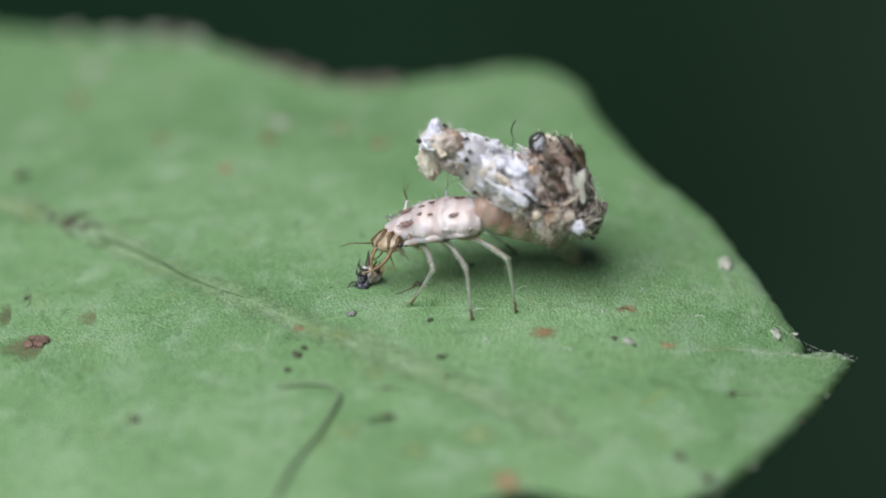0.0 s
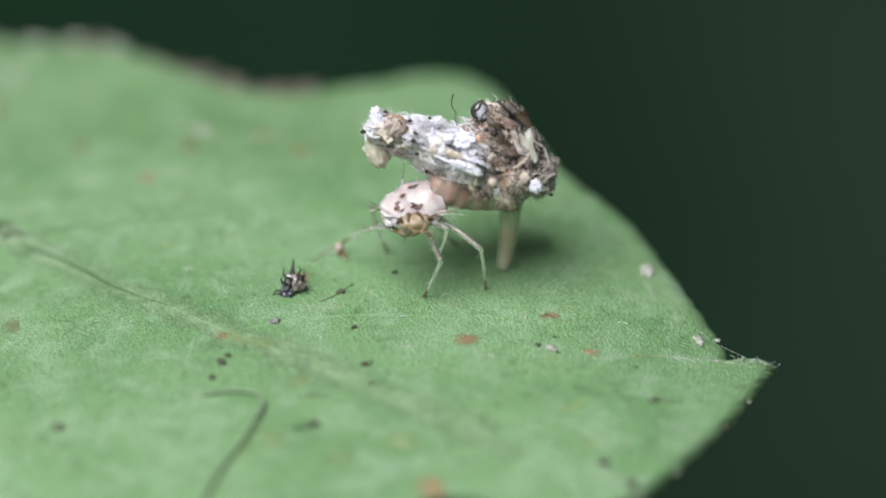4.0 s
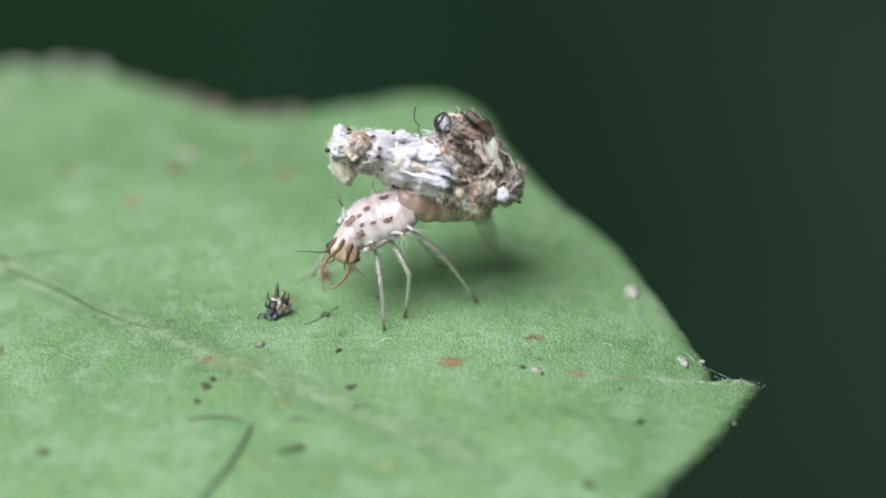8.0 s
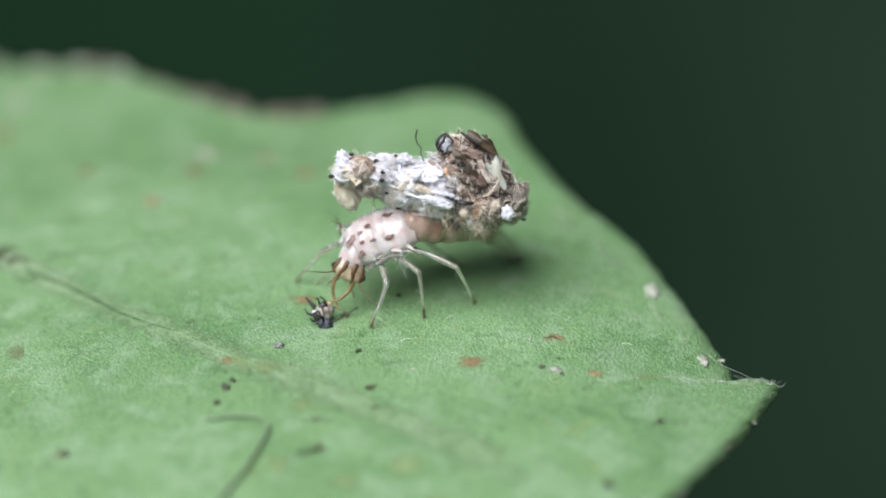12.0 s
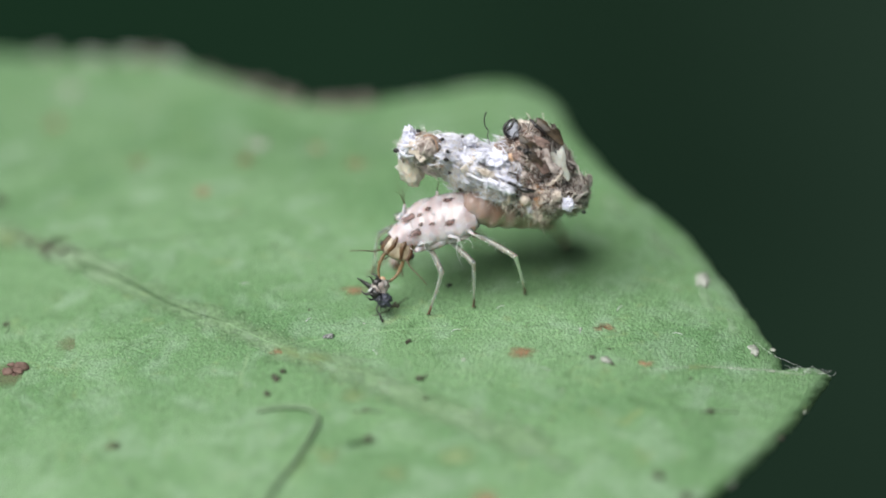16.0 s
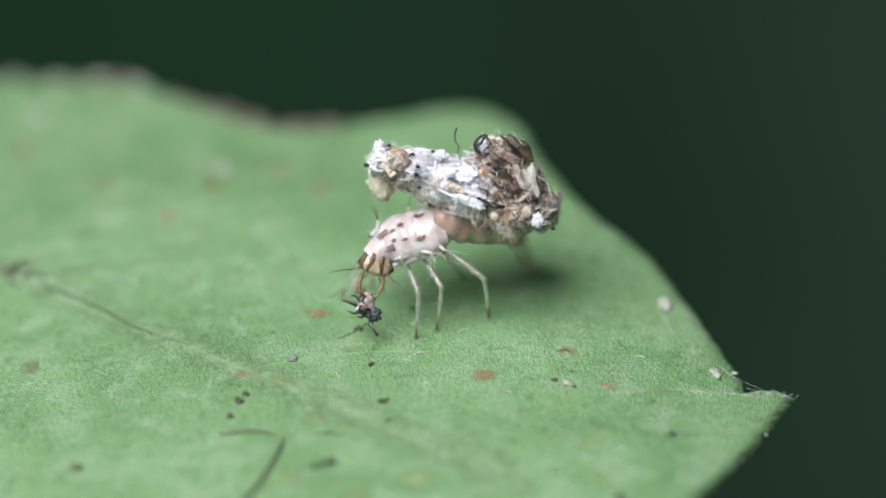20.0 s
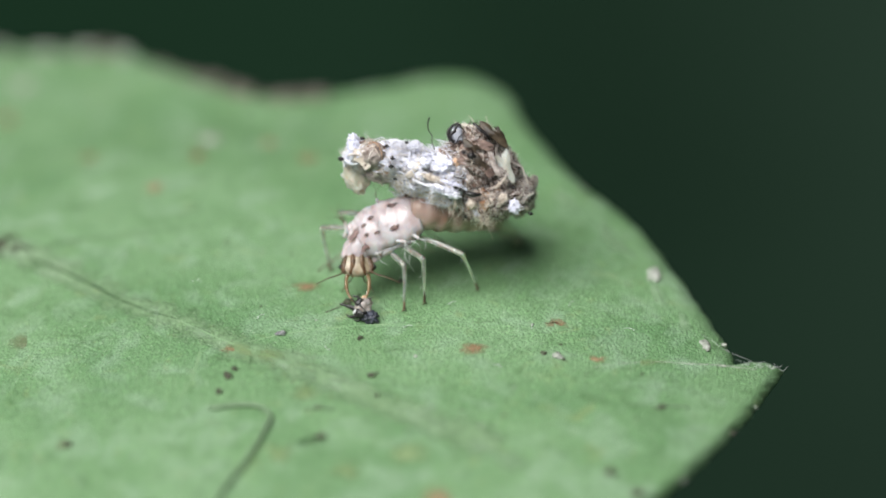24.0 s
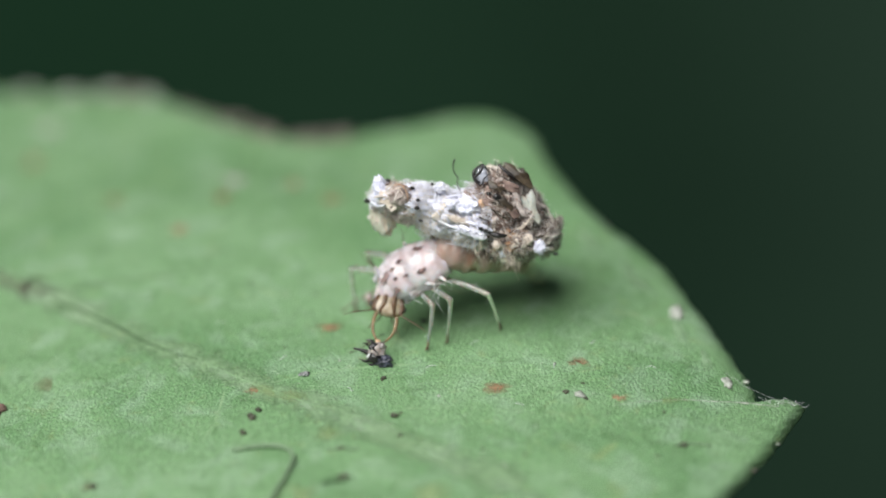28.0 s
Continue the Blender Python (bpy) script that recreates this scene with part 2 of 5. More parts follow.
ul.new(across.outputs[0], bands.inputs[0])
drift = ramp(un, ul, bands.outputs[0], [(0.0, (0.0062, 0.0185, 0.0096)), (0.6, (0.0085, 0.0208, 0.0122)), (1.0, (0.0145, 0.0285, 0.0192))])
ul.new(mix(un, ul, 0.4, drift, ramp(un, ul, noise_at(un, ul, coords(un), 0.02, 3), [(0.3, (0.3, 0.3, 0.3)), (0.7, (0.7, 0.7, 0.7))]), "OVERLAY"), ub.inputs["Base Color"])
for skin, clear in ((LIMB, 0.7), (AMBER, 0.3), (FLESH, 0.16), (BELLY, 0.2), (STERN, 0.35), (TAIL, 0.2)):
    sb = skin.node_tree.nodes["Principled BSDF"]
    sb.inputs["Transmission Weight"].default_value = clear
    sb.inputs["IOR"].default_value = 1.36
    sb.inputs["Coat Weight"].default_value = 0.3
    sb.inputs["Coat Roughness"].default_value = 0.14
TAIL.node_tree.nodes["Principled BSDF"].inputs["Alpha"].default_value = 0.38
LIMB.node_tree.nodes["Principled BSDF"].inputs["Coat Weight"].default_value = 0.9
LIMB.node_tree.nodes["Principled BSDF"].inputs["Coat Roughness"].default_value = 0.07
# soft crosswise wrinkles on the larva's skin
for skin in (FLESH, BELLY):
    sn, sl = skin.node_tree.nodes, skin.node_tree.links
    wave = sn.new("ShaderNodeTexWave")
    wave.bands_direction = "X"
    wave.inputs["Scale"].default_value = 620
    wave.inputs["Distortion"].default_value = 7.0
    wave.inputs["Detail"].default_value = 2.0
    wave.inputs["Detail Scale"].default_value = 1.2
    sl.new(coords(sn), wave.inputs["Vector"])
    wrinkle = sn.new("ShaderNodeBump")
    wrinkle.inputs["Strength"].default_value = 0.45
    wrinkle.inputs["Distance"].default_value = 0.07 * MM
    sl.new(wave.outputs["Fac"], wrinkle.inputs["Height"])
    sb = sn["Principled BSDF"]
    sl.new(sb.inputs["Normal"].links[0].from_socket, wrinkle.inputs["Normal"])
    sl.new(wrinkle.outputs[0], sb.inputs["Normal"])
    sl.new(wrinkle.outputs[0], sb.inputs["Coat Normal"])
    plain = sb.inputs["Base Color"].links[0].from_socket
    sl.new(mix(sn, sl, ramp(sn, sl, wave.outputs["Fac"], [(0.05, (0.3, 0.3, 0.3)), (0.35, (0, 0, 0))]), plain, (0.52, 0.36, 0.33)), sb.inputs["Base Color"])
GLASSY, gn, gl, gb = material("clear_wing_case", 0.05, 0.8)
gb.inputs["Base Color"].default_value = (0.7, 0.74, 0.84, 1)
gb.inputs["Coat Weight"].default_value = 1.0
CURTAIN.node_tree.nodes["Principled BSDF"].inputs["Transmission Weight"].default_value = 0.15
gb.inputs["Transmission Weight"].default_value = 0.35


# ---- mesh helpers; all lengths in millimetres ----
def part(name, bm, mat, parent=None, label="", m=None, smooth=True):
    me = bpy.data.meshes.new(name)
    for v in bm.verts:
        v.co *= MM
    bm.to_mesh(me)
    bm.free()
    for p in me.polygons:
        p.use_smooth = smooth
    me.materials.append(mat)
    return piece(name, me, parent, label, m)


def piece(name, me, parent=None, label="", m=None):
    ob = new(name, me)
    ob.parent = parent
    if m is not None:
        ob.matrix_basis = m
    if label:
        tagged(ob, label)
    return ob


def at_mm(x, y, z, rx=0, ry=0, rz=0):
    return pose(x * MM, y * MM, z * MM, rx, ry, rz)


def blob(bm, r, c=(0, 0, 0), rough=0.0, freq=2.0, sub=3, turn=None, seed=0.0):
    made = bmesh.ops.create_icosphere(bm, subdivisions=sub, radius=1.0)["verts"]
    for v in made:
        d = v.co.copy()
        k = 1 + rough * (noise.noise(d * freq + Vector((seed, seed * 1.7, 0))) + 0.5 * noise.noise(d * freq * 2.7 + Vector((0, seed, 3))))
        p = Vector((d.x * r[0], d.y * r[1], d.z * r[2])) * k
        if turn:
            p = turn @ p
        v.co = p + Vector(c)
    return bm


def tube(bm, pts, radii, sides=6):
    """A round tube along the points, closed at both ends."""
    pts = [Vector(p) for p in pts]
    rings = []
    side = Vector((0, 0, 1))
    for i, p in enumerate(pts):
        d = (pts[min(i + 1, len(pts) - 1)] - pts[max(i - 1, 0)]).normalized()
        a = d.cross(side)
        if a.length < 0.1:
            a = d.cross(Vector((0, 1, 0.3)))
        a.normalize()
        side = a.cross(d)
        r = radii[i] if hasattr(radii, "__len__") else radii
        rings.append([bm.verts.new(p + (a * math.cos(k * math.tau / sides) + side * math.sin(k * math.tau / sides)) * r) for k in range(sides)])
    for q, w in zip(rings, rings[1:]):
        for k in range(sides):
            bm.faces.new((q[k], q[(k + 1) % sides], w[(k + 1) % sides], w[k]))
    bm.faces.new(rings[0][::-1])
    bm.faces.new(rings[-1])
    return bm


def curve_points(ctrl, n=8):
    """A smooth line through the control points."""
    c = [Vector(p) for p in ctrl]
    out = []
    for i in range(len(c) - 1):
        p0, p1, p2, p3 = c[max(i - 1, 0)], c[i], c[i + 1], c[min(i + 2, len(c) - 1)]
        for k in range(n):
            t = k / n
            out.append(0.5 * (2 * p1 + (p2 - p0) * t + (2 * p0 - 5 * p1 + 4 * p2 - p3) * t * t + (3 * p1 - p0 - 3 * p2 + p3) * t ** 3))
    return out + [c[-1]]


def plate(bm, rx, ry, thick, n=11, rough=0.3, seed=0.0, dome=0.0, base=True):
    """A thin plate with an uneven outline."""
    top, low = [], []
    for k in range(n):
        a = k * math.tau / n
        q = 1 + rough * 2 * noise.noise(Vector((math.cos(a) * 1.6 + seed, math.sin(a) * 1.6, seed * 0.7)))
        q += rough * 0.7 * noise.noise(Vector((math.cos(a) * 5 + seed, math.sin(a) * 5, seed)))
        x, y = rx * q * math.cos(a), ry * q * math.sin(a)
        top.append(bm.verts.new((x, y, thick * 0.35)))
        low.append(bm.verts.new((x * 1.04, y * 1.04, -thick * 0.5)))
    mid = bm.verts.new((0, 0, thick * 0.5 + dome))
    for k in range(n):
        j = (k + 1) % n
        bm.faces.new((top[k], top[j], mid))
        bm.faces.new((low[k], low[j], top[j], top[k]))
    if base:
        bm.faces.new(low[::-1])
    return bm


# ---- ground far below ----
bm = bmesh.new()
N = 24
grid = {}
for i in range(N + 1):
    for j in range(N + 1):
        u, v = (i / N * 2 - 1), (j / N * 2 - 1)
        x, y = math.copysign(abs(u) ** 4, u) * 4e5, math.copysign(abs(v) ** 4, v) * 4e5
        grid[i, j] = bm.verts.new((x, y, -420 + 60 * noise.noise(Vector((i * 0.7, j * 0.7, 1)))))
for i in range(N):
    for j in range(N):
        bm.faces.new((grid[i, j], grid[i + 1, j], grid[i + 1, j + 1], grid[i, j + 1]))
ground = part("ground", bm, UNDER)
tagged(ground, "dark green understorey ground far below the leaf, its shade put into the colour", "ground", kind="structure")

# ---- the leaf ----
OUTLINE = [(-26, 9), (-19, 13.0), (-12.5, 12.35), (-10.9, 12.2), (-9.3, 12.1), (-7.7, 11.15), (-6.2, 10.1), (-5.2, 9.5), (-4.0, 9.3),
           (-2.5, 9.65), (-1.3, 10.0), (-0.1, 10.4), (1.0, 10.08), (1.8, 9.0), (2.25, 7.45), (3.45, 4.55), (4.95, 2.0), (6.12, -1.3),
           (6.95, -4.0), (7.14, -5.1), (7.6, -4.92), (8.05, -5.0), (8.25, -5.4), (7.84, -6.3), (7.12, -7.72), (5.63, -10.1), (4.35, -11.55), (3.2, -12.1),
           (2.0, -11.9), (0.5, -11.35), (-0.3, -11.65), (-1.3, -12.2), (-6, -15), (-14, -17), (-24, -12), (-30, -1), (-26, 9)]
LEAF_MID = Vector((-3, -8, 0))
MIDRIB = [(-29, 10.5), (-20, 6.3), (-13.26, 2.42), (-11.86, 1.67), (-10.14, 0.35), (-8.27, -1.4), (-6.65, -2.55), (-5.32, -3.65), (-4.18, -4.4),
          (-2.76, -5.5), (-1.37, -6.62), (-0.27, -7.4), (1.2, -8.6)]


def leaf_z(x, y):
    """Height of the leaf's upper face."""
    far = max(0, y - 2)
    right, left = max(0, x - 1), max(0, -4 - x)
    sag = 0.02 * right * right + (0.011 * left * left if left < 6 else 0.011 * (36 + 12 * (left - 6)))
    return -sag - 0.014 * (far * far if far < 7 else 49 + 8 * (far - 7)) - 0.013 * min(0, y + 4) ** 2 + 0.1 * noise.noise(Vector((x * 0.16, y * 0.16, 4.2))) + 0.03 * noise.noise(Vector((x * 0.7, y * 0.7, 1.1)))


def seat(x, y):
    """Where the plan point (x, y) comes to lie once the flat plan is bent to the leaf's arch."""
    px, py = x, y
    for _ in range(5):
        k = (53.76 - leaf_z(px, py)) / 53.76
        px, py = x * k, -93.11 + (y + 93.11) * k
    return px, py


def build_leaf():
    leaf = new("leaf")
    tagged(leaf, "broad green leaf with fine grain, rust spots and a ragged edge", "leaf")
    edge = curve_points([(x, y, 0) for x, y in OUTLINE], 14)[:-1]
    rag = []
    for i, p in enumerate(edge):
        d = (p - LEAF_MID).normalized()
        k = 0.07 * noise.noise(p * 1.9) + 0.05 * noise.noise(p * 5.0)
        rag.append(p + d * k)
    n, rings = len(rag), 110
    verts, faces = [], []
    for layer in (0, 1):
        for r in range(1, rings + 1):
            u = (r / rings) ** 0.8
            for p in rag:
                q = LEAF_MID.lerp(p, u)
                gap = (p - q).length
                droop = -0.2 * max(0, 1 - gap / 0.5) ** 2
                thick = 0.16 if layer else 0
                lip = 0.06 * max(0, 1 - gap / 0.12)
                qx, qy = seat(q.x, q.y)
                level = leaf_z(qx, qy)
                k = (53.76 - level - droop) / (53.76 - level)
                qx, qy = qx * k, -93.11 + (qy + 93.11) * k
                verts.append((qx * MM, qy * MM, (level + droop - thick + (lip if layer else -lip)) * MM))
        verts.append((LEAF_MID.x * MM, LEAF_MID.y * MM, (leaf_z(LEAF_MID.x, LEAF_MID.y) - (0.16 if layer else 0)) * MM))
    half = rings * n + 1
    for layer in (0, 1):
        o = layer * half
        for r in range(rings - 1):
            for k in range(n):
                a, b, c, d = o + r * n + k, o + r * n + (k + 1) % n, o + (r + 1) * n + (k + 1) % n, o + (r + 1) * n + k
                faces.append((a, b, c, d) if layer else (d, c, b, a))
        for k in range(n):
            t = (o + half - 1, o + (k + 1) % n, o + k)
            faces.append(t if layer else t[::-1])
    last = (rings - 1) * n
    for k in range(n):
        j = (k + 1) % n
        faces.append((last + j, last + k, half + last + k, half + last + j))
    me = bpy.data.meshes.new("blade")
    me.from_pydata(verts, [], [f[::-1] for f in faces])
    for p in me.polygons:
        p.use_smooth = True
    me.materials.append(LEAF)
    piece("blade", me, leaf)
    return leaf


def vein(name, ctrl, radius, mat, leaf, sink=0.6, label=""):
    pts = curve_points([(x, y, 0) for x, y in ctrl], 10)
    for p in pts:
        p.x += 0.05 * noise.noise(p * 1.3)
        p.y += 0.06 * noise.noise(p * 1.1 + Vector((7, 0, 0)))
        p.x, p.y = seat(p.x, p.y)
        p.z = leaf_z(p.x, p.y)
    m = len(pts) - 1
    girth = [radius * (1 - 0.7 * (i / m) ** 2) for i in range(m + 1)]
    for p, r in zip(pts, girth):
        p.z -= r * sink
    return part(name, tube(bmesh.new(), pts, girth, 12), mat, leaf, label)


def patch(name, x, y, rx, ry, mat, leaf, seed, thick=0.03, turn=0.0, n=16, rough=0.35, label=""):
    """A thin uneven spot lying on the leaf's skin."""
    x, y = seat(x, y)
    bm = plate(bmesh.new(), rx, ry, thick, n, rough, seed, 0, mat is SCAB)
    slope = math.degrees(math.atan((leaf_z(x, y + 0.1) - leaf_z(x, y - 0.1)) / 0.2))
    return part(name, bm, mat, leaf, label, at_mm(x, y, leaf_z(x, y) + thick * 0.5 + 0.006, slope) @ pose(0, 0, 0, 0, 0, turn))


leaf = build_leaf()
BAND = leaf_material("midrib_skin", ((0.2, 0.33, 0.17), (0.25, 0.385, 0.22), (0.3, 0.43, 0.27)), (0.36, 0.47, 0.34))
bn, bl = BAND.node_tree.nodes, BAND.node_tree.links
across = bn.new("ShaderNodeSeparateXYZ")
bl.new(bn.new("ShaderNodeTexCoord").outputs["UV"], across.inputs[0])
hem = bn.new("ShaderNodeMath")
hem.operation = "MULTIPLY_ADD"
bl.new(noise_at(bn, bl, coords(bn), 1.6, 5, 0.8), hem.inputs[0])
hem.inputs[1].default_value = 0.9
bl.new(ramp(bn, bl, across.outputs[0], [(0.0, (0, 0, 0)), (0.5, (0.62, 0.62, 0.62)), (1.0, (0, 0, 0))]), hem.inputs[2])
bl.new(ramp(bn, bl, hem.outputs[0], [(0.6, (0, 0, 0)), (1.15, (0.8, 0.8, 0.8))]), bn["Principled BSDF"].inputs["Alpha"])


def band(name, ctrl, width, mat, leaf, label):
    """A soft-edged strip of paler skin along a line on the leaf."""
    pts = curve_points([(x, y, 0) for x, y in ctrl], 10)
    bm = bmesh.new()
    uv = bm.loops.layers.uv.new("across")
    rows = []
    for i, p in enumerate(pts):
        d = (pts[min(i + 1, len(pts) - 1)] - pts[max(i - 1, 0)]).normalized()
        row = []
        for k in range(7):
            q = p + Vector((-d.y, d.x, 0)) * width * (k / 6 - 0.5)
            x, y = seat(q.x, q.y)
            row.append(bm.verts.new((x, y, leaf_z(x, y) + 0.012)))
        rows.append(row)
    for a, b in zip(rows, rows[1:]):
        for k in range(6):
            f = bm.faces.new((a[k], b[k], b[k + 1], a[k + 1]))
            for loop, u in zip(f.loops, (k / 6, k / 6, (k + 1) / 6, (k + 1) / 6)):
                loop[uv].uv = (u, 0.5)
    return part(name, bm, mat, leaf, label)


band("midrib", MIDRIB, 1.7, BAND, leaf, "pale soft band along the midrib")
vein("midrib_line", [(-6.65, -2.5), (-5.32, -3.6), (-4.18, -4.38), (-2.76, -5.48), (-1.37, -6.6), (-0.27, -7.4), (1.2, -8.6)], 0.045, VEIN, leaf, 0.6, "thin pale midrib line")
vein("side_vein", [(-14.5, 3.2), (-13.0, 2.3), (-11.8, 1.7), (-10.7, 0.85)], 0.06, PALE_LINE, leaf, 0.5, "yellowish midrib line")
vein("side_vein", [(-10.7, 0.75), (-9.5, -0.2), (-8.3, -1.32), (-7.3, -2.1), (-6.6, -2.5)], 0.06, VEIN_DARK, leaf, 0.2, "dark line along the midrib")
vein("side_vein", [(-10.65, 1.15), (-9.23, 1.65), (-8.07, 1.84), (-6.5, 2.15), (-4.6, 2.6)], 0.05, VEIN_DARK, leaf, 0.5, "dark side vein")
vein("side_vein", [(-5.3, -3.7), (-3.0, -3.0), (-0.5, -2.9), (2.0, -3.4)], 0.09, VEIN, leaf, 0.93)
vein("side_vein", [(7.6, -5.3), (6.4, -5.0), (5.0, -4.85), (3.6, -5.0)], 0.03, SCAB, leaf, 0.75)
vein("side_vein", [(-2.8, -5.5), (-1.2, -4.9), (0.6, -5.0), (2.8, -5.6)], 0.09, VEIN, leaf, 0.93)
vein("side_vein", [(-13.0, 2.3), (-11.5, 4.6), (-9.5, 6.6), (-7.8, 8.6)], 0.09, VEIN, leaf, 0.93)
vein("side_vein", [(-10.0, 0.3), (-10.3, -1.6), (-11.2, -4.0), (-12.5, -7.0)], 0.09, VEIN, leaf, 0.93)
vein("side_vein", [(-6.0, -3.0), (-6.2, -5.4), (-7.2, -8.0), (-8.0, -11.0)], 0.09, VEIN, leaf, 0.93)
for i, (x, y, rx, ry, turn) in enumerate((
        (0.6, -4.1, 0.3, 0.22, 0), (2.72, -2.9, 0.27, 0.2, -20), (3.78, -4.7, 0.25, 0.16, 0), (-5.33, -3.95, 0.2, 0.22, 0), (-7.67, 4.25, 0.28, 0.3, 0),
        (-6.58, 6.0, 0.24, 0.3, 0), (-9.43, 5.98, 0.25, 0.3, 0), (-11.85, 8.2, 0.3, 0.35, 0), (-3.6, 5.76, 0.25, 0.3, 0), (-0.05, -10.8, 0.3, 0.6, 0),
        (-3.44, -0.95, 0.26, 0.18, 0), (-4.7, 6.6, 0.2, 0.25, 10))):
    patch("rust_spot", x, y, rx * 1.2, ry * (1.05 if y < 2 else 1.2), RUST, leaf, i * 3.1 + 1.7, 0.012, turn, 30, 0.8, "rust-orange spot")
for i, (x, y, rx, ry, turn) in enumerate(((-11.8, -5.0, 0.7, 0.75, 0), (-10.5, -3.5, 0.5, 0.45, 20), (-12.6, -3.4, 0.4, 0.6, 0), (-9.1, -8.2, 0.22, 0.25, 0), (-11.7, -4.7, 0.75, 0.6, 10))):
    patch("brown_stain", x, y, rx, ry, STAIN, leaf, 40 + i * 2.3, 0.012, turn, 40, 0.55, "dull brown stain")
for i, (x, y, rx, ry, turn) in enumerate(((-4.85, -4.0, 0.45, 0.2, -35), (-4.2, -4.3, 0.3, 0.2, -35), (-3.48, -6.0, 0.3, 0.25, 0), (-0.92, -8.8, 0.4, 0.35, 0),
                                          (-3.94, -8.7, 0.4, 0.35, 0), (-2.32, -9.4, 0.35, 0.3, 0), (-12.4, 1.7, 0.5, 0.4, -30), (4.9, -4.9, 0.5, 0.12, 0))):
    patch("yellowed_patch", x, y, rx * 1.5, ry * 1.5, PALE, leaf, 80 + i * 1.7, 0.008, turn, 36, 0.6, "pale yellowed patch of skin")
for i, (x, y, rx, ry, turn) in enumerate(((-3.9, -4.65, 0.5, 0.16, -38), (-3.2, -5.2, 0.5, 0.16, -38), (-2.55, -5.7, 0.4, 0.14, -38), (-0.75, -7.05, 0.45, 0.13, -36), (-0.2, -7.5, 0.45, 0.15, -36),
                                          (-6.0, -3.1, 0.5, 0.14, -38), (-7.2, -2.0, 0.55, 0.18, -40), (1.6, -9.1, 0.6, 0.3, -30), (5.3, -1.3, 0.2, 0.7, 18), (5.95, -2.9, 0.18, 0.6, 14), (4.2, 1.6, 0.22, 0.8, 28), (3.1, 3.4, 0.25, 0.8, 25))):
    patch("worn_streak", x, y, rx * 1.3, ry * 1.5, WORN, leaf, 160 + i * 1.9, 0.008, turn, 36, 0.6, "pale worn streak beside the midrib")
for i, (x, y, r, s) in enumerate(((5.32, -0.62, 0.24, SCAB), (6.45, -4.15, 0.17, SCAB), (-11.6, 10.2, 0.35, SCAB), (-6.3, 6.9, 0.3, SCAB))):
    patch("scab", x, y, r * 0.8, r * 1.3, s, leaf, 120 + i, 0.05, 0, 30, 0.34, "whitish scab beside the leaf edge")
rng = random.Random(5)
edge_pts = curve_points([(x, y, 0) for x, y in OUTLINE], 6)
for p in edge_pts:
    if p.x < -12.6 or p.y < -12:
        continue
    far_rim = p.y > 8.8 and -8.6 < p.x < -3.4
    px, py = seat(p.x * 0.995, p.y * 0.995)
    far_left = p.y > 8.8 and p.x <= -8.6
    if rng.random() < (0.65 if far_rim or far_left else 0.1):
        s = rng.uniform(0.08, 0.26) if far_rim or far_left else rng.uniform(0.03, 0.075)
        bm = blob(bmesh.new(), (s * 1.3, s, s * 0.5), (0, 0, 0), 0.9, 2.6, 3, None, rng.random() * 50)
        part("edge_crumb", bm, RIM if far_rim or rng.random() < 0.3 else SCAB, leaf, "", at_mm(px, py, leaf_z(px, py) - 0.1 + s * 0.5))

# ---- loose specks and threads on the leaf ----
def speck(x, y, r, mat, seed, label, n=3, spread=1.4, flat=0.6):
    ob = new("debris_speck")
    x, y = seat(x, y)
    r *= 0.85
    ob.matrix_basis = at_mm(x, y, leaf_z(x, y))
    g = random.Random(seed)
    for i in range(n):
        s = r * (1 if i == 0 else g.uniform(0.35, 0.7))
        dx, dy = (0, 0) if i == 0 else (g.uniform(-1, 1) * r * spread, g.uniform(-1, 1) * r * spread)
        part("crumb", blob(bmesh.new(), (s, s * g.uniform(0.6, 1.1), s * flat), (0, 0, 0), 0.75, 2.4, 2, None, g.random() * 99), mat, ob, "", at_mm(dx, dy, s * flat * 0.6))
    return tagged(ob, label, "debris", "specks on the leaf")


DARK_LABEL = "small dark crumb of debris lying on the leaf"
for i, (x, y, r, n) in enumerate((
        (-5.15, -4.88, 0.09, 2), (-5.28, -5.22, 0.12, 3), (-5.48, -5.9, 0.1, 2), (-1.78, -5.3, 0.13, 4), (-1.64, -6.22, 0.08, 1), (-2.07, -3.5, 0.09, 3),
        (-2.44, -1.76, 0.11, 2), (2.45, -4.37, 0.09, 2), (2.87, -3.96, 0.045, 3), (2.93, -4.69, 0.06, 2), (3.9, -9.8, 0.15, 2),
        (4.5, -10.7, 0.16, 2), (4.84, -5.41, 0.05, 1), (3.46, -5.41, 0.04, 1), (-9.0, -8.2, 0.12, 2), (5.25, -6.94, 0.1, 3), (-3.05, -6.74, 0.08, 4),
        (-11.54, 1.38, 0.17, 6), (-11.1, 1.1, 0.12, 4), (-11.95, 1.6, 0.13, 4), (-12.96, 3.8, 0.2, 4), (-12.2, -2.5, 0.08, 4), (-2.96, -8.0, 0.12, 3),
        (-3.9, 0.7, 0.05, 2), (-5.6, 1.4, 0.06, 1), (-4.6, -1.9, 0.04, 2),
        (0.4, -6.9, 0.05, 2), (1.4, -7.2, 0.05, 1), (4.6, -7.4, 0.05, 2))):
    speck(x, y, r, DARK, 300 + i, DARK_LABEL, n)
speck(-1.1, -0.78, 0.085, BLACK, 11, "round black grain lying on the leaf", 1)
speck(-4.03, -3.25, 0.12, GREYMIX, 7, "small blue-grey crumb of debris on the leaf", 3)
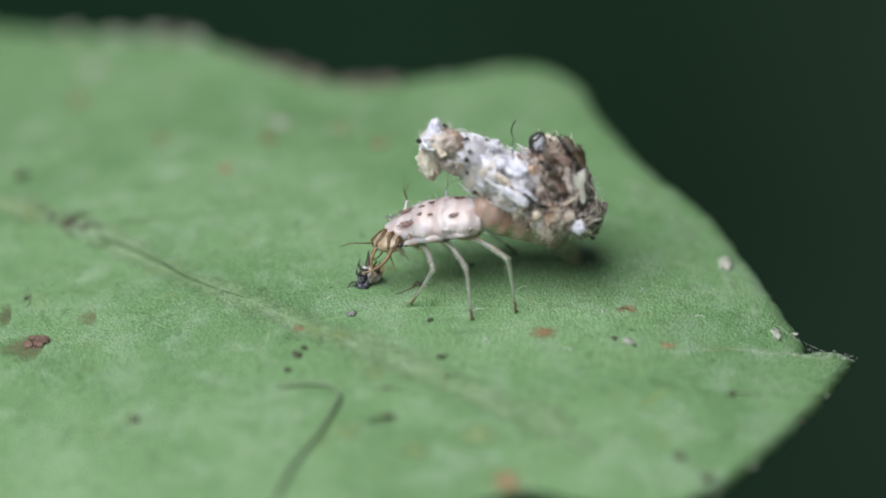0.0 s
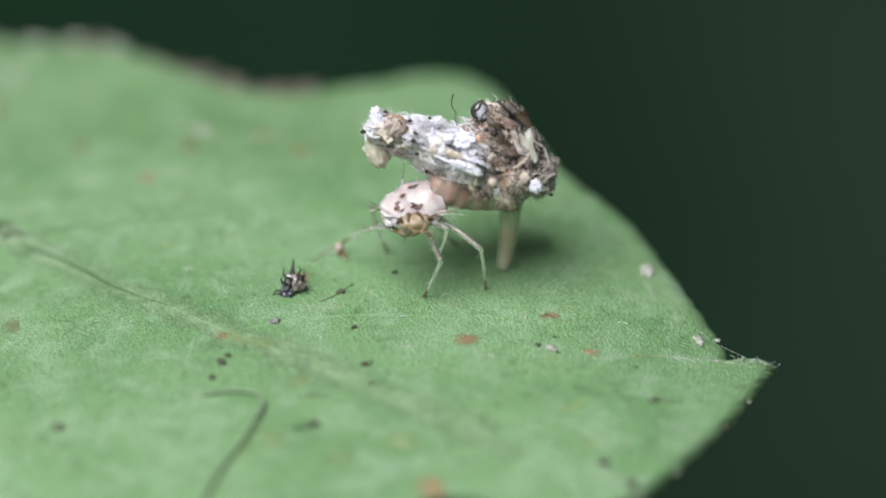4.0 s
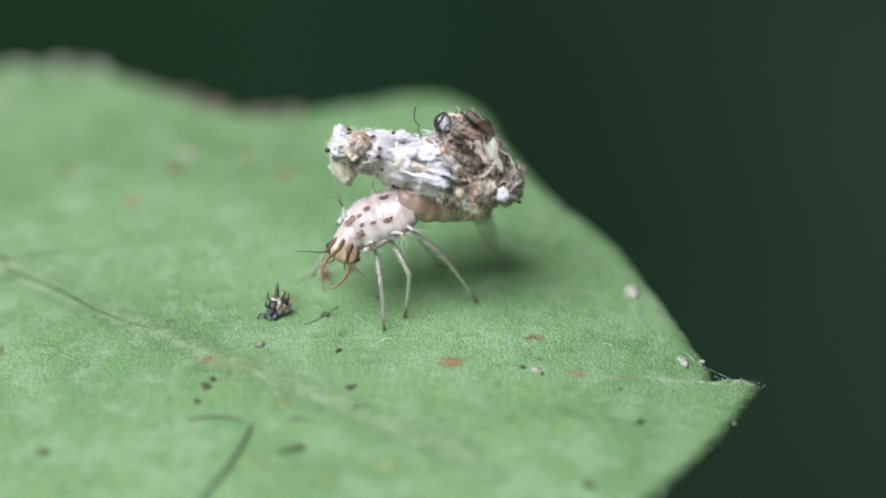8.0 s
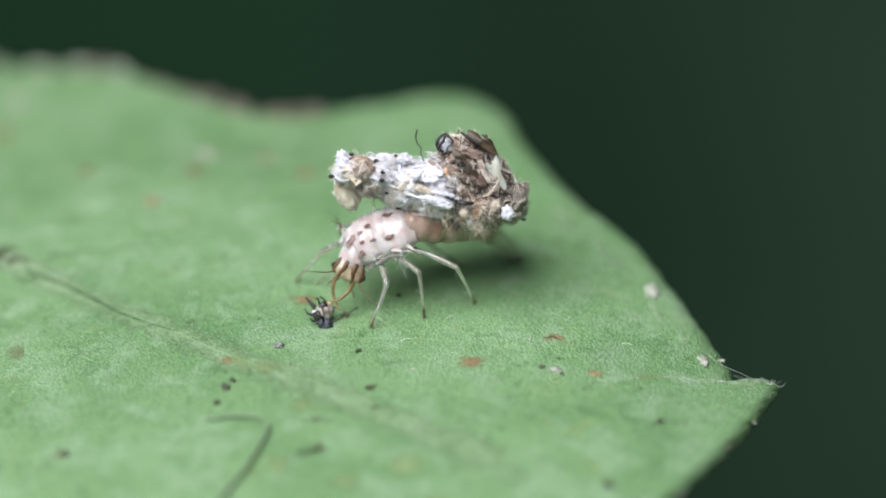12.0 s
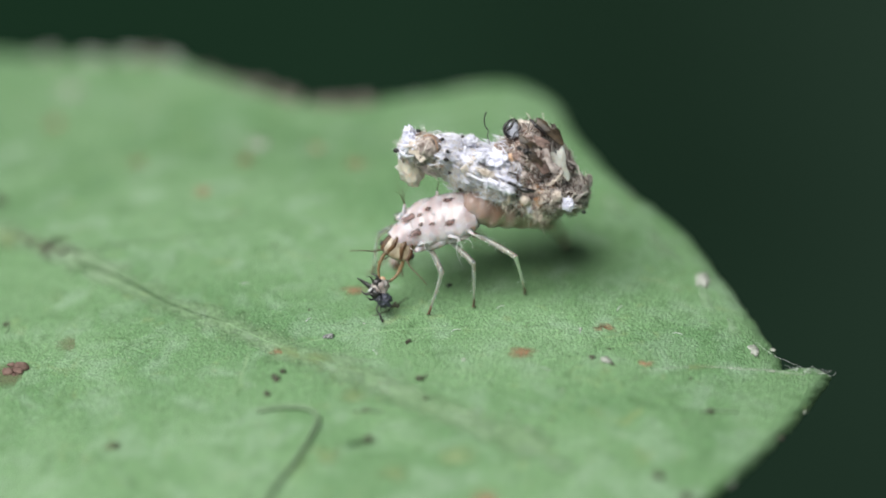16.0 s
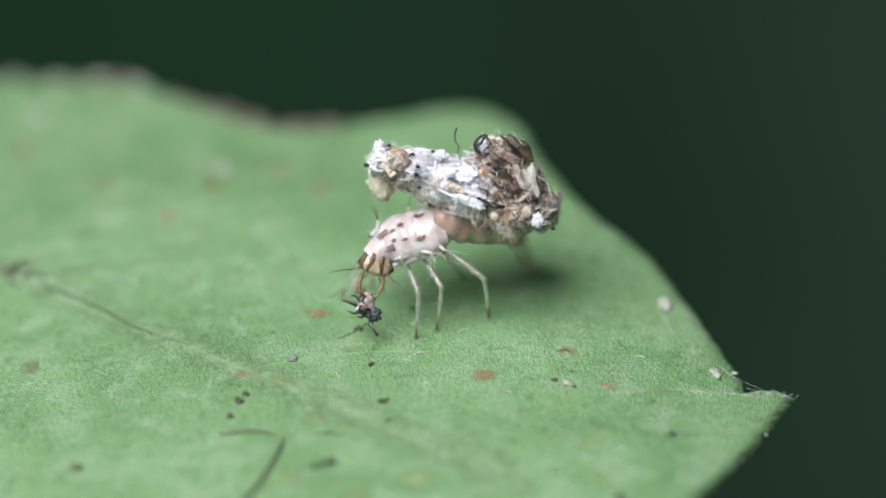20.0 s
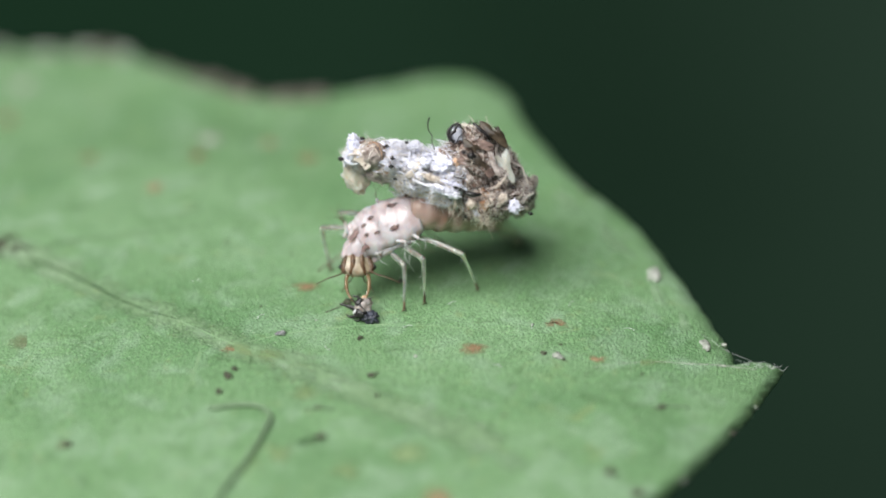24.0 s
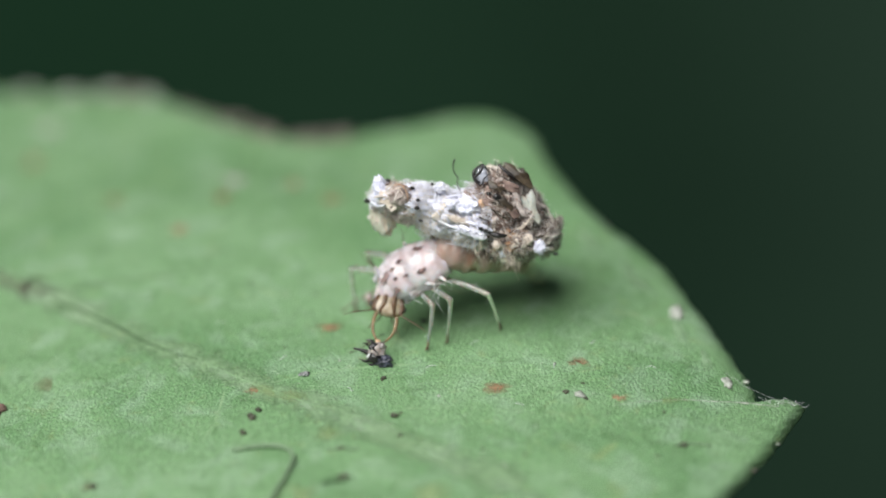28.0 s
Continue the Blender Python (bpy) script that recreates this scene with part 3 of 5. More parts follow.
for i, (x, y, r) in enumerate(((-11.62, -4.6, 0.3), (-11.9, -4.8, 0.22))):
    speck(x, y, r * 0.75, CRUST, 21 + i, "reddish brown crust on the leaf near the midrib", 4)
for i, (x, y, r) in enumerate(((2.2, -3.0, 0.05), (-0.7, -4.4, 0.06), (0.2, 5.5, 0.05), (-3.2, -2.6, 0.04), (2.78, -4.5, 0.16), (1.7, -5.9, 0.05), (0.9, -7.6, 0.05))):
    speck(x, y, r, SCAB, 500 + i, "tiny whitish flake lying on the leaf", 2, 1.2, 0.4)


def thread(ctrl, radius, mat, label, lift=0.0, wob=0.03):
    ob = new("thread")
    pts = curve_points([(x, y, 0) for x, y in ctrl], 8)
    for i, p in enumerate(pts):
        p.x += wob * noise.noise(p * 2.1)
        p.x, p.y = seat(p.x, p.y)
        p.z = leaf_z(p.x, p.y) + radius * 0.8 + lift * math.sin(i / (len(pts) - 1) * math.pi)
    part("strand", tube(bmesh.new(), pts, radius, 6), mat, ob)
    return tagged(ob, label, "thread", "threads on the leaf")


thread([(-5.7, -6.74), (-4.97, -6.6), (-4.41, -6.75), (-4.22, -7.3), (-4.61, -8.8), (-5.09, -10.04), (-5.48, -11.5), (-5.7, -13)], 0.06, THREAD, "grey-green curved plant thread lying on the leaf", 0.05)
thread([(-2.96, -2.24), (-2.6, -1.95), (-2.3, -1.6), (-2.1, -1.34)], 0.014, DARK, "thin dark thread with a crumb on it")
thread([(-3.4, -6.75), (-3.0, -6.72), (-2.6, -6.8)], 0.03, THREAD, "short dull dark thread on the leaf")
for i, (x, y, dx, dy) in enumerate(((-11.5, 1.5, 0.5, 0.2), (-11.7, 1.2, 0.3, -0.5), (-11.2, 1.15, 0.6, -0.1), (-12.0, 1.7, -0.4, 0.3), (-11.4, 1.2, 0.1, 0.7))):
    thread([(x, y), (x + dx * 0.5, y + dy * 0.5 + 0.08), (x + dx, y + dy)], 0.03, DARK, "short dark twig bit in a clump of debris", 0.08)
for i, (x, y, a) in enumerate(((2.2, -3.05, 80), (-0.9, -3.0, 20), (1.3, -4.9, -30), (-4.6, -2.4, 50), (-6.3, -0.6, 10), (3.2, -2.0, 60), (-2.9, -4.0, -60), (0.2, -1.9, 35), (4.6, -3.3, -20), (-8.2, 0.8, 70))):
    dx, dy = 0.13 * math.cos(radians(a)), 0.13 * math.sin(radians(a))
    thread([(x - dx, y - dy), (x, y + 0.02), (x + dx, y + dy)], 0.007, SILK, "tiny white hair lying on the leaf", 0.03, 0.0)
thread([(5.0, -6.95), (5.4, -6.9), (5.9, -7.0)], 0.03, THREAD, "short dull dark thread on the leaf")
thread([(-12.25, -1.9), (-12.1, -2.4), (-12.15, -2.9)], 0.02, THREAD, "short dark fibre on the leaf")
fluff = new("silk_fluff")
tagged(fluff, "fine white silky fluff caught at the leaf tip", "fluff")
g = random.Random(77)
for i in range(20):
    x, y = g.uniform(7.25, 8.2), 0
    y = -5.08 - 0.3 * (x - 7.25) ** 2 + g.uniform(-0.12, 0.03)
    a, ln = g.uniform(0, 6.28), g.uniform(0.08, 0.24)
    pts = []
    for k in range(4):
        qx, qy = seat(x + ln * math.cos(a + 0.35 * k) * k / 3, y + ln * 0.6 * math.sin(a + 0.35 * k) * k / 3)
        pts.append((qx, qy, leaf_z(qx, qy) + 0.02 + 0.05 * k * g.random()))
    part("strand", tube(bmesh.new(), pts, 0.004, 4), SILK, fluff)
thread([(6.4, -3.6), (6.9, -4.5), (7.6, -5.0)], 0.0025, SILK, "fine white silk line at the leaf edge", 0.1)


# ---- the larva: rooted in its load; x to the rear, y away, z up in the load's own tilt ----
larva = new("larva")
tagged(larva, "pale pinkish lacewing larva carrying a packet of debris over the leaf", "insect larva")


def ringed(length, radii, flat=0.92, folds=3, depth=0.05, n=22, sides=20):
    """A soft ringed body segment along x, its middle at the origin."""
    bm = bmesh.new()
    rows = []
    for i in range(n + 1):
        u = i / n
        k = u * (len(radii) - 1)
        j = min(int(k), len(radii) - 2)
        s = k - j
        s = s * s * (3 - 2 * s)
        r = radii[j] * (1 - s) + radii[j + 1] * s
        r *= 1 - depth * (0.5 + 0.5 * math.cos(u * folds * math.tau))
        ring = []
        for q in range(sides):
            a = q * math.tau / sides
            w = r * (1 + 0.03 * noise.noise(Vector((u * 5, math.cos(a) * 2, math.sin(a) * 2))))
            ring.append(bm.verts.new(((u - 0.5) * length, w * math.cos(a), w * flat * math.sin(a))))
        rows.append(ring)
    for p, q in zip(rows, rows[1:]):
        for k in range(sides):
            bm.faces.new((p[k], p[(k + 1) % sides], q[(k + 1) % sides], q[k]))
    bm.faces.new(rows[0][::-1])
    bm.faces.new(rows[-1])
    bmesh.ops.recalc_face_normals(bm, faces=bm.faces)
    return bm


def skin_mark(rx, ry, x, ang, r, flat, parent, seed):
    """A dark mark curved to the skin of a segment of radius r, at the angle from its top."""
    bm = plate(bmesh.new(), rx * 1.15, ry * 1.1, 0.012, 14, 0.3, seed)
    for v in bm.verts:
        v.co.z += math.sqrt(max(0.01, r * r - v.co.y ** 2)) * 1.0
    m = Matrix.Diagonal((1, 1, flat, 1)) @ pose(0, 0, 0, ang)
    for v in bm.verts:
        v.co = m @ v.co
        v.co.x += x
    return part("marking", bm, MARK, parent, "dark brown marking")


def tubercle(x, side, z, r, parent, seed, size=0.12, bristles=5, reach=0.75, out=0.38):
    """A finger-like side wart with long, curved hairs."""
    g = random.Random(seed)
    base = Vector((x, side * r * 0.85, z))
    tip = base + Vector((-out * g.uniform(0.5, 0.8), side * out * 0.75, 0.2))
    part("tubercle", tube(bmesh.new(), [base, base.lerp(tip, 0.4), base.lerp(tip, 0.8), tip, tip.lerp(base, -0.1)], [size * 1.5, size * 0.85, size * 0.8, size * 0.7, size * 0.25], 9), FLESH, parent, "whitish finger-like wart")
    for i in range(bristles):
        d = Vector((g.uniform(-1.0, 0.35), side * g.uniform(0.4, 1.2), g.uniform(0.1, 1.0))).normalized() * reach * g.uniform(0.45, 1.1)
        sag = Vector((g.uniform(-0.1, 0.1), 0, -0.1 * d.length))
        pts = curve_points([tip, tip + d * 0.5 - sag, tip + d + sag], 4)
        part("bristle", tube(bmesh.new(), pts, [0.0065 - 0.0006 * k for k in range(9)], 4), CLAW if side < 0 or i % 4 == 0 else SILK, parent)


bm = bmesh.new()
belly = curve_points([(-0.62, 0.1, -0.78), (-0.3, 0.25, -0.86), (0.1, 0.45, -0.92), (0.55, 0.65, -0.97), (0.95, 1.05, -1.02), (1.3, 1.5, -1.13), (1.55, 1.9, -1.3)], 10)
girth = [0.2, 0.46, 0.52, 0.5, 0.46, 0.36, 0.24]
rad = []
for i in range(len(belly)):
    k = i / 10
    j = min(int(k), 5)
    rad.append((girth[j] + (girth[j + 1] - girth[j]) * (k - j)) * (1 - 0.035 * math.cos(i * 0.75)))
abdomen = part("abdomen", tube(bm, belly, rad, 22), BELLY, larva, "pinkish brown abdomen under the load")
tail = part("tail", tube(bmesh.new(), curve_points([(-0.2, 0, 0), (0.3, 0, 0.03), (0.9, 0, 0.04), (1.5, 0, 0), (1.75, 0, -0.02)], 6),
                         [(0.36 - 0.22 * (i / 24) ** 0.8) * (1 - 0.05 * math.cos(i * 1.2)) * (0.7 if i == 24 else 1) for i in range(25)], 16), TAIL, larva, "translucent pale tail braced on the leaf")
metathorax = part("metathorax", ringed(1.05, [0.42, 0.58, 0.64, 0.65, 0.62], 0.68, 1.5, 0.035, 30, 28), FLESH, larva, "pale pink ringed segment")
mesothorax = part("mesothorax", ringed(1.1, [0.61, 0.65, 0.63, 0.57], 0.68, 2, 0.05, 26, 28), FLESH, larva, "pale pink ringed segment")
prothorax = part("prothorax", ringed(1.25, [0.54, 0.57, 0.49, 0.38, 0.27], 0.68, 1.5, 0.035, 26, 28), FLESH, larva, "pale segment narrowing to the neck")
for i, side in enumerate((1, -1)):
    skin_mark(0.32, 0.12, 0.0, -25 * side, 0.552, 0.68, prothorax, 3 + i)
    skin_mark(0.09, 0.065, 0.3, -12 * side, 0.635, 0.68, mesothorax, 5 + i)
    skin_mark(0.1, 0.07, 0.02, -19 * side, 0.662, 0.68, mesothorax, 9 + i)
    skin_mark(0.17, 0.1, 0.12, -28 * side, 0.662, 0.68, metathorax, 7 + i)
    for j, x in enumerate((-0.2, 0.2)):
        skin_mark(0.13, 0.09, x * 0.8, -106 * side, 0.555, 0.68, prothorax, 30 + j + i)
        skin_mark(0.15, 0.1, x, -110 * side, 0.645, 0.68, mesothorax, 40 + j + i)
    # soft folds along the flank
    for j, (seg_part, x, r) in enumerate(((prothorax, -0.1, 0.53), (mesothorax, 0.1, 0.62), (metathorax, 0.1, 0.61))):
        part("flank_fold", blob(bmesh.new(), (0.36, 0.12, 0.1), (x, side * r * 0.92, -0.04), 0.25, 2.5, 3, None, j * 3.0 + i), FLESH, seg_part, "soft fold of the flank")
    tubercle(0.1, side, 0.06, 0.5, prothorax, 60 + i, 0.05, 6, 0.8, 0.14 if side > 0 else 0.26)
    tubercle(-0.25, side, 0.14, 0.63, mesothorax, 70 + i, 0.05, 7 if side > 0 else 2, 0.85, 0.3 if side > 0 else 0.1)
    tubercle(-0.3, side, 0.1, 0.61, metathorax, 80 + i, 0.05, 6 if side > 0 else 2, 0.8, 0.26 if side > 0 else 0.1)
for seg_part, ln, r in ((prothorax, 0.5, 0.4), (mesothorax, 0.5, 0.5), (metathorax, 0.45, 0.48)):
    part("underside", blob(bmesh.new(), (ln, r, 0.2), (-0.05, 0, -0.29), 0.12, 2.5, 4, None, r * 9), STERN, seg_part, "amber translucent underside")
rng = random.Random(19)
for seg_part, r in ((prothorax, 0.5), (mesothorax, 0.63), (metathorax, 0.63)):
    for k in range(9):
        a, x = rng.uniform(-1.9, 1.9), rng.uniform(-0.4, 0.4)
        base = Vector((x, r * 0.97 * math.sin(a), r * 0.64 * math.cos(a)))
        d = Vector((rng.uniform(-0.3, 0.5), math.sin(a), math.cos(a))).normalized() * rng.uniform(0.1, 0.26)
        part("bristle", tube(bmesh.new(), [base, base + d * 0.6, base + d + Vector((0.04, 0, -0.02))], [0.006, 0.005, 0.002], 3), SILK, seg_part)


def head_half(x):
    """Half width and half height of the head at x along it."""
    u = (x + 0.16) / 0.74
    w = 0.19 + 0.2 * math.sin(min(1, u * 1.15) * math.pi / 2) ** 1.3
    if u > 0.82:
        w *= 1 - 0.5 * ((u - 0.82) / 0.18) ** 2
    return w, 0.115 + 0.065 * math.sin(min(1, max(0, u)) * math.pi)


bm = bmesh.new()
rings = []
for i in range(19):
    x = -0.16 + 0.74 * i / 18
    w, h = head_half(x)
    close = math.sqrt(max(0.05, 1 - (2 * i / 18 - 1) ** 8))
    ring = []
    for k in range(24):
        a = k * math.tau / 24
        ring.append(bm.verts.new((x, w * close * math.copysign(abs(math.cos(a)) ** 0.85, math.cos(a)), h * close * math.sin(a))))
    rings.append(ring)
for p, q in zip(rings, rings[1:]):
    for k in range(24):
        bm.faces.new((p[k], p[(k + 1) % 24], q[(k + 1) % 24], q[k]))
bm.faces.new(rings[0][::-1])
bm.faces.new(rings[-1])
bmesh.ops.recalc_face_normals(bm, faces=bm.faces)
head = part("head", bm, HEAD, larva, "cream and brown striped head")


def head_line(name, ctrl, r, mat, label):
    """A raised line on the head's crown through (x, share of the half width)."""
    pts = []
    for x, share in [(p.x, p.y) for p in curve_points([(x, q, 0) for x, q in ctrl], 5)]:
        w, h = head_half(x)
        pts.append((x, share * w, h * math.sqrt(max(0.02, 1 - abs(share) ** 2.3)) - r * 0.45))
    n = len(pts) - 1
    part(name, tube(bmesh.new(), pts, [r * (0.45 + 0.55 * math.sin(i / n * math.pi)) for i in range(n + 1)], 6), mat, head, label)


jaws = {}
for s in (1, -1):
    head_line("head_stripe", [(-0.12, s * 0.3), (0.1, s * 0.34), (0.32, s * 0.3), (0.54, s * 0.5)], 0.075, STRIPE, "dark brown stripe")
    head_line("head_stripe", [(-0.06, s * 0.85), (0.16, s * 0.86), (0.38, s * 0.85), (0.5, s * 0.75)], 0.07, STRIPE, "dark brown stripe")
    part("eye", blob(bmesh.new(), (0.07, 0.05, 0.06), (0.34, s * 0.385, 0.03), 0.1, 3, 2), BLACK, head, "tiny black eye")
    jaw = curve_points([(0, 0, 0), (0.24, s * 0.1, -0.02), (0.54, s * 0.1, -0.05), (0.8, s * -0.02, -0.05), (0.97, s * -0.17, -0.03)], 6)
    jaws[s] = part("jaw", tube(bmesh.new(), jaw, [0.055 - 0.043 * (i / (len(jaw) - 1)) ** 1.2 for i in range(len(jaw))], 8), AMBER, head, "curved amber sickle jaw", at_mm(0.4, s * 0.18, 0))
    part("jaw_ridge", tube(bmesh.new(), [Vector(p) + Vector((0, s * 0.036, 0.016)) * (1 - i / len(jaw)) for i, p in enumerate(jaw)], [0.018 - 0.012 * i / (len(jaw) - 1) for i in range(len(jaw))], 5), STRIPE, jaws[s], "dark outer ridge")
    ant = curve_points([(0.44, s * 0.26, 0.07), (0.6, s * 0.45, 0.2), (0.72, s * 0.72, 0.27), (0.84, s * 0.98, 0.22)], 5)
    part("antenna", tube(bmesh.new(), ant, [0.022 - 0.014 * i / (len(ant) - 1) for i in range(len(ant))], 5), CLAW, head, "thin dark antenna")
    palp = curve_points([(0.42, s * 0.08, -0.08), (0.6, s * 0.16, -0.2), (0.75, s * 0.3, -0.24), (0.85, s * 0.36, -0.36)], 4)
    part("palp", tube(bmesh.new(), palp, [0.022 - 0.012 * i / (len(palp) - 1) for i in range(len(palp))], 5), CLAW, head, "short jointed palp")

head.scale = (1.05, 1.08, 1.05)
LEG_SIZES = {"near_front": (1.1, 1.16), "near_mid": (1.2, 1.28), "near_hind": (1.36, 1.46), "far_front": (1.12, 1.2), "far_mid": (1.35, 1.45), "far_hind": (1.5, 1.6)}


def build_leg(upper, lower):
    leg = part("leg", tube(bmesh.new(), curve_points([(-0.12, 0, 0), (0.08, 0, -0.02), (upper * 0.42, 0, 0.05), (upper * 0.8, 0, 0.03), (upper, 0, 0)], 4),
                           [0.1, 0.11, 0.11, 0.1, 0.085, 0.072, 0.065, 0.064, 0.067, 0.07, 0.073, 0.074, 0.072, 0.07, 0.074, 0.08, 0.05], 12), LIMB, larva, "translucent pale leg")
    low = part("lower_leg", tube(bmesh.new(), curve_points([(-0.05, 0, 0), (0.12, 0, 0.02), (lower * 0.45, 0, 0.03), (lower * 0.7, 0, 0.01), (lower * 0.82, 0, 0)], 4),
                                 [0.045, 0.07, 0.07, 0.064, 0.058, 0.053, 0.05, 0.047, 0.045, 0.043, 0.041, 0.039, 0.037, 0.036, 0.038, 0.04, 0.028], 12), LIMB, leg)
    foot = part("foot", tube(bmesh.new(), curve_points([(lower * 0.8, 0, 0), (lower * 0.88, 0, 0.012), (lower * 0.95, 0, 0), (lower - 0.01, 0.0, -0.01)], 3),
                             [0.034, 0.036, 0.034, 0.03, 0.034, 0.034, 0.03, 0.034, 0.045, 0.03], 8), CLAW, leg, "dark clawed foot")
    for s in (1, -1):
        part("claw", tube(bmesh.new(), [(lower - 0.03, 0, 0), (lower + 0.01, s * 0.05, 0.01), (lower + 0.03, s * 0.07, -0.03)], [0.018, 0.014, 0.004], 5), CLAW, foot)
    g = random.Random(int(upper * 100))
    for owner, span, count in ((leg, upper, 7), (low, lower * 0.8, 9)):
        for k in range(count):
            u = g.uniform(0.1, 0.95) * span
            a = g.uniform(0, 6.28)
            d = Vector((0.05, math.cos(a) * 0.16, math.sin(a) * 0.16)) * g.uniform(0.6, 1.2)
            part("hair", tube(bmesh.new(), [(u, 0, 0), Vector((u, 0, 0)) + d * 0.6, Vector((u + 0.03, 0, 0)) + d], [0.0035, 0.003, 0.0015], 3), SILK, owner)
    for k in range(7):
        u, a = g.uniform(0.3, 1.0) * upper, g.uniform(0, 6.28)
        part("dust", blob(bmesh.new(), (0.02, 0.01, 0.01), (u, math.cos(a) * 0.08, 0.03 + math.sin(a) * 0.08), 0.6, 3, 2, None, k + upper), SILK, leg, "white dust grain")
    return leg, low, foot


legs = {name: build_leg(*size) for name, size in LEG_SIZES.items()}

# ---- the load of debris on its back ----
LUMPS = [((-1.66, 0.1, 0.55), (0.52, 0.6, 0.4)), ((-0.98, 0.1, 0.38), (0.66, 0.7, 0.48)), ((-0.32, 0.08, 0.06), (0.74, 0.72, 0.6)), ((0.4, 0.02, -0.16), (0.78, 0.75, 0.8)),
         ((1.02, 0.2, 0.12), (0.82, 0.9, 0.94)), ((1.08, 0.25, 0.76), (0.6, 0.6, 0.4)), ((1.68, 0.4, -0.12), (0.5, 0.85, 0.7)), ((2.08, 0.6, -0.6), (0.44, 0.75, 0.5)), ((1.3, 0.0, -0.76), (0.72, 0.68, 0.48))]
# the unseen far side is stretched well back to widen the load's shadow
LUMPS = [((c[0], c[1] + 0.6 * r[1], c[2]), (r[0], r[1] * 1.6, r[2])) for c, r in LUMPS]


def white_side(p):
    """Whether a place of the load lies in its white, waxy flank."""
    q = p + Vector((noise.noise(p * 2.3), noise.noise(p * 2.3 + Vector((5, 0, 0))), noise.noise(p * 2.3 + Vector((0, 5, 0))))) * 0.3
    ridge = q.z - (0.02 - 0.42 * q.x)
    return (-1.15 < q.x < 0.75 and -0.72 < ridge < 0.52) or (q.x < -1.82 and q.z > 0.3)


bm = bmesh.new()
heart = Vector((0.35, 0.35, 0.1))
for v in bmesh.ops.create_icosphere(bm, subdivisions=7, radius=1.0)["verts"]:
    d = v.co.normalized()
    far = 0.25
    for c, r in LUMPS:
        o = [(heart[k] - c[k]) / r[k] for k in range(3)]
        e = [d[k] / r[k] for k in range(3)]
        qa, qb, qc = sum(k * k for k in e), sum(k * w for k, w in zip(e, o)), sum(k * k for k in o) - 1
        if qb * qb - qa * qc > 0:
            far = max(far, (-qb + math.sqrt(qb * qb - qa * qc)) / qa)
    p = heart + d * far
    v.co = p + d * (0.1 * noise.noise(p * 3.1) + 0.08 * noise.noise(p * 7.0) + 0.06 * noise.noise(p * 15.0) + 0.03 * noise.noise(p * 31.0))
for f in bm.faces:
    c = f.calc_center_median()
    fine = noise.noise(c * 6.0) + 0.6 * noise.noise(c * 15.0)
    if white_side(c):
        f.material_index = 1 if fine > -0.35 else 3 if fine > -0.55 else 2
    elif c.x < -0.2:
        f.material_index = 3 if fine > -0.1 else 2 if fine > -0.4 else 0
    elif c.z < -0.62 - 0.1 * c.x:
        f.material_index = 3 if fine > 0.15 else 2 if fine > -0.1 else 0
    elif c.x > 1.7:
        f.material_index = 2 if fine > 0 else 3 if fine > -0.25 else 0
    else:
        f.material_index = 0 if fine < 0.25 else 2 if fine < 0.5 else 3
packet = part("debris_packet", bm, BROWN, larva, "clump of white wax, brown shreds and insect remains")
packet.data.materials.append(WAX)
packet.data.materials.append(GREY)
packet.data.materials.append(CREAM)
rng = random.Random(11)


def on_load():
    """A random place on the outside of the load and its normal."""
    while True:
        c, r = LUMPS[rng.choices(range(9), [3, 3.5, 4, 4.5, 5.5, 2.5, 3.5, 2.5, 3.5])[0]]
        d = Vector((rng.gauss(0, 1), rng.gauss(-0.8, 0.9), rng.gauss(0.1, 1))).normalized()
        p = Vector((c[0] + d.x * r[0], c[1] + d.y * r[1], c[2] + d.z * r[2]))
        if all(sum(((p[k] - q[k]) / w[k]) ** 2 for k in range(3)) > 0.9 for q, w in LUMPS):
            return p, Vector((d.x / r[0], d.y / r[1], d.z / r[2])).normalized()


def zone(p):
    """Which stuff lies at a place of the load."""
    u = rng.random()
    if white_side(p):
        return WAX if u < 0.8 else CREAM if u < 0.93 else GREY if u < 0.98 else BLACK
    if p.x < -0.9:
        return BROWN if u < 0.16 else CREAM if u < 0.45 else WAX if u < 0.66 else TAN if u < 0.76 else GREY if u < 0.97 else BLACK
    if p.x > 1.65:
        return GREY if u < 0.6 else CREAM if u < 0.8 else BROWN if u < 0.95 else BLACK
    if p.z < -0.55:
        return CREAM if u < 0.36 else WAX if u < 0.5 else TAN if u < 0.62 else GREY if u < 0.74 else BROWN
    return BROWN if u < 0.5 else GREY if u < 0.72 else TAN if u < 0.82 else OLIVE if u < 0.86 else CREAM


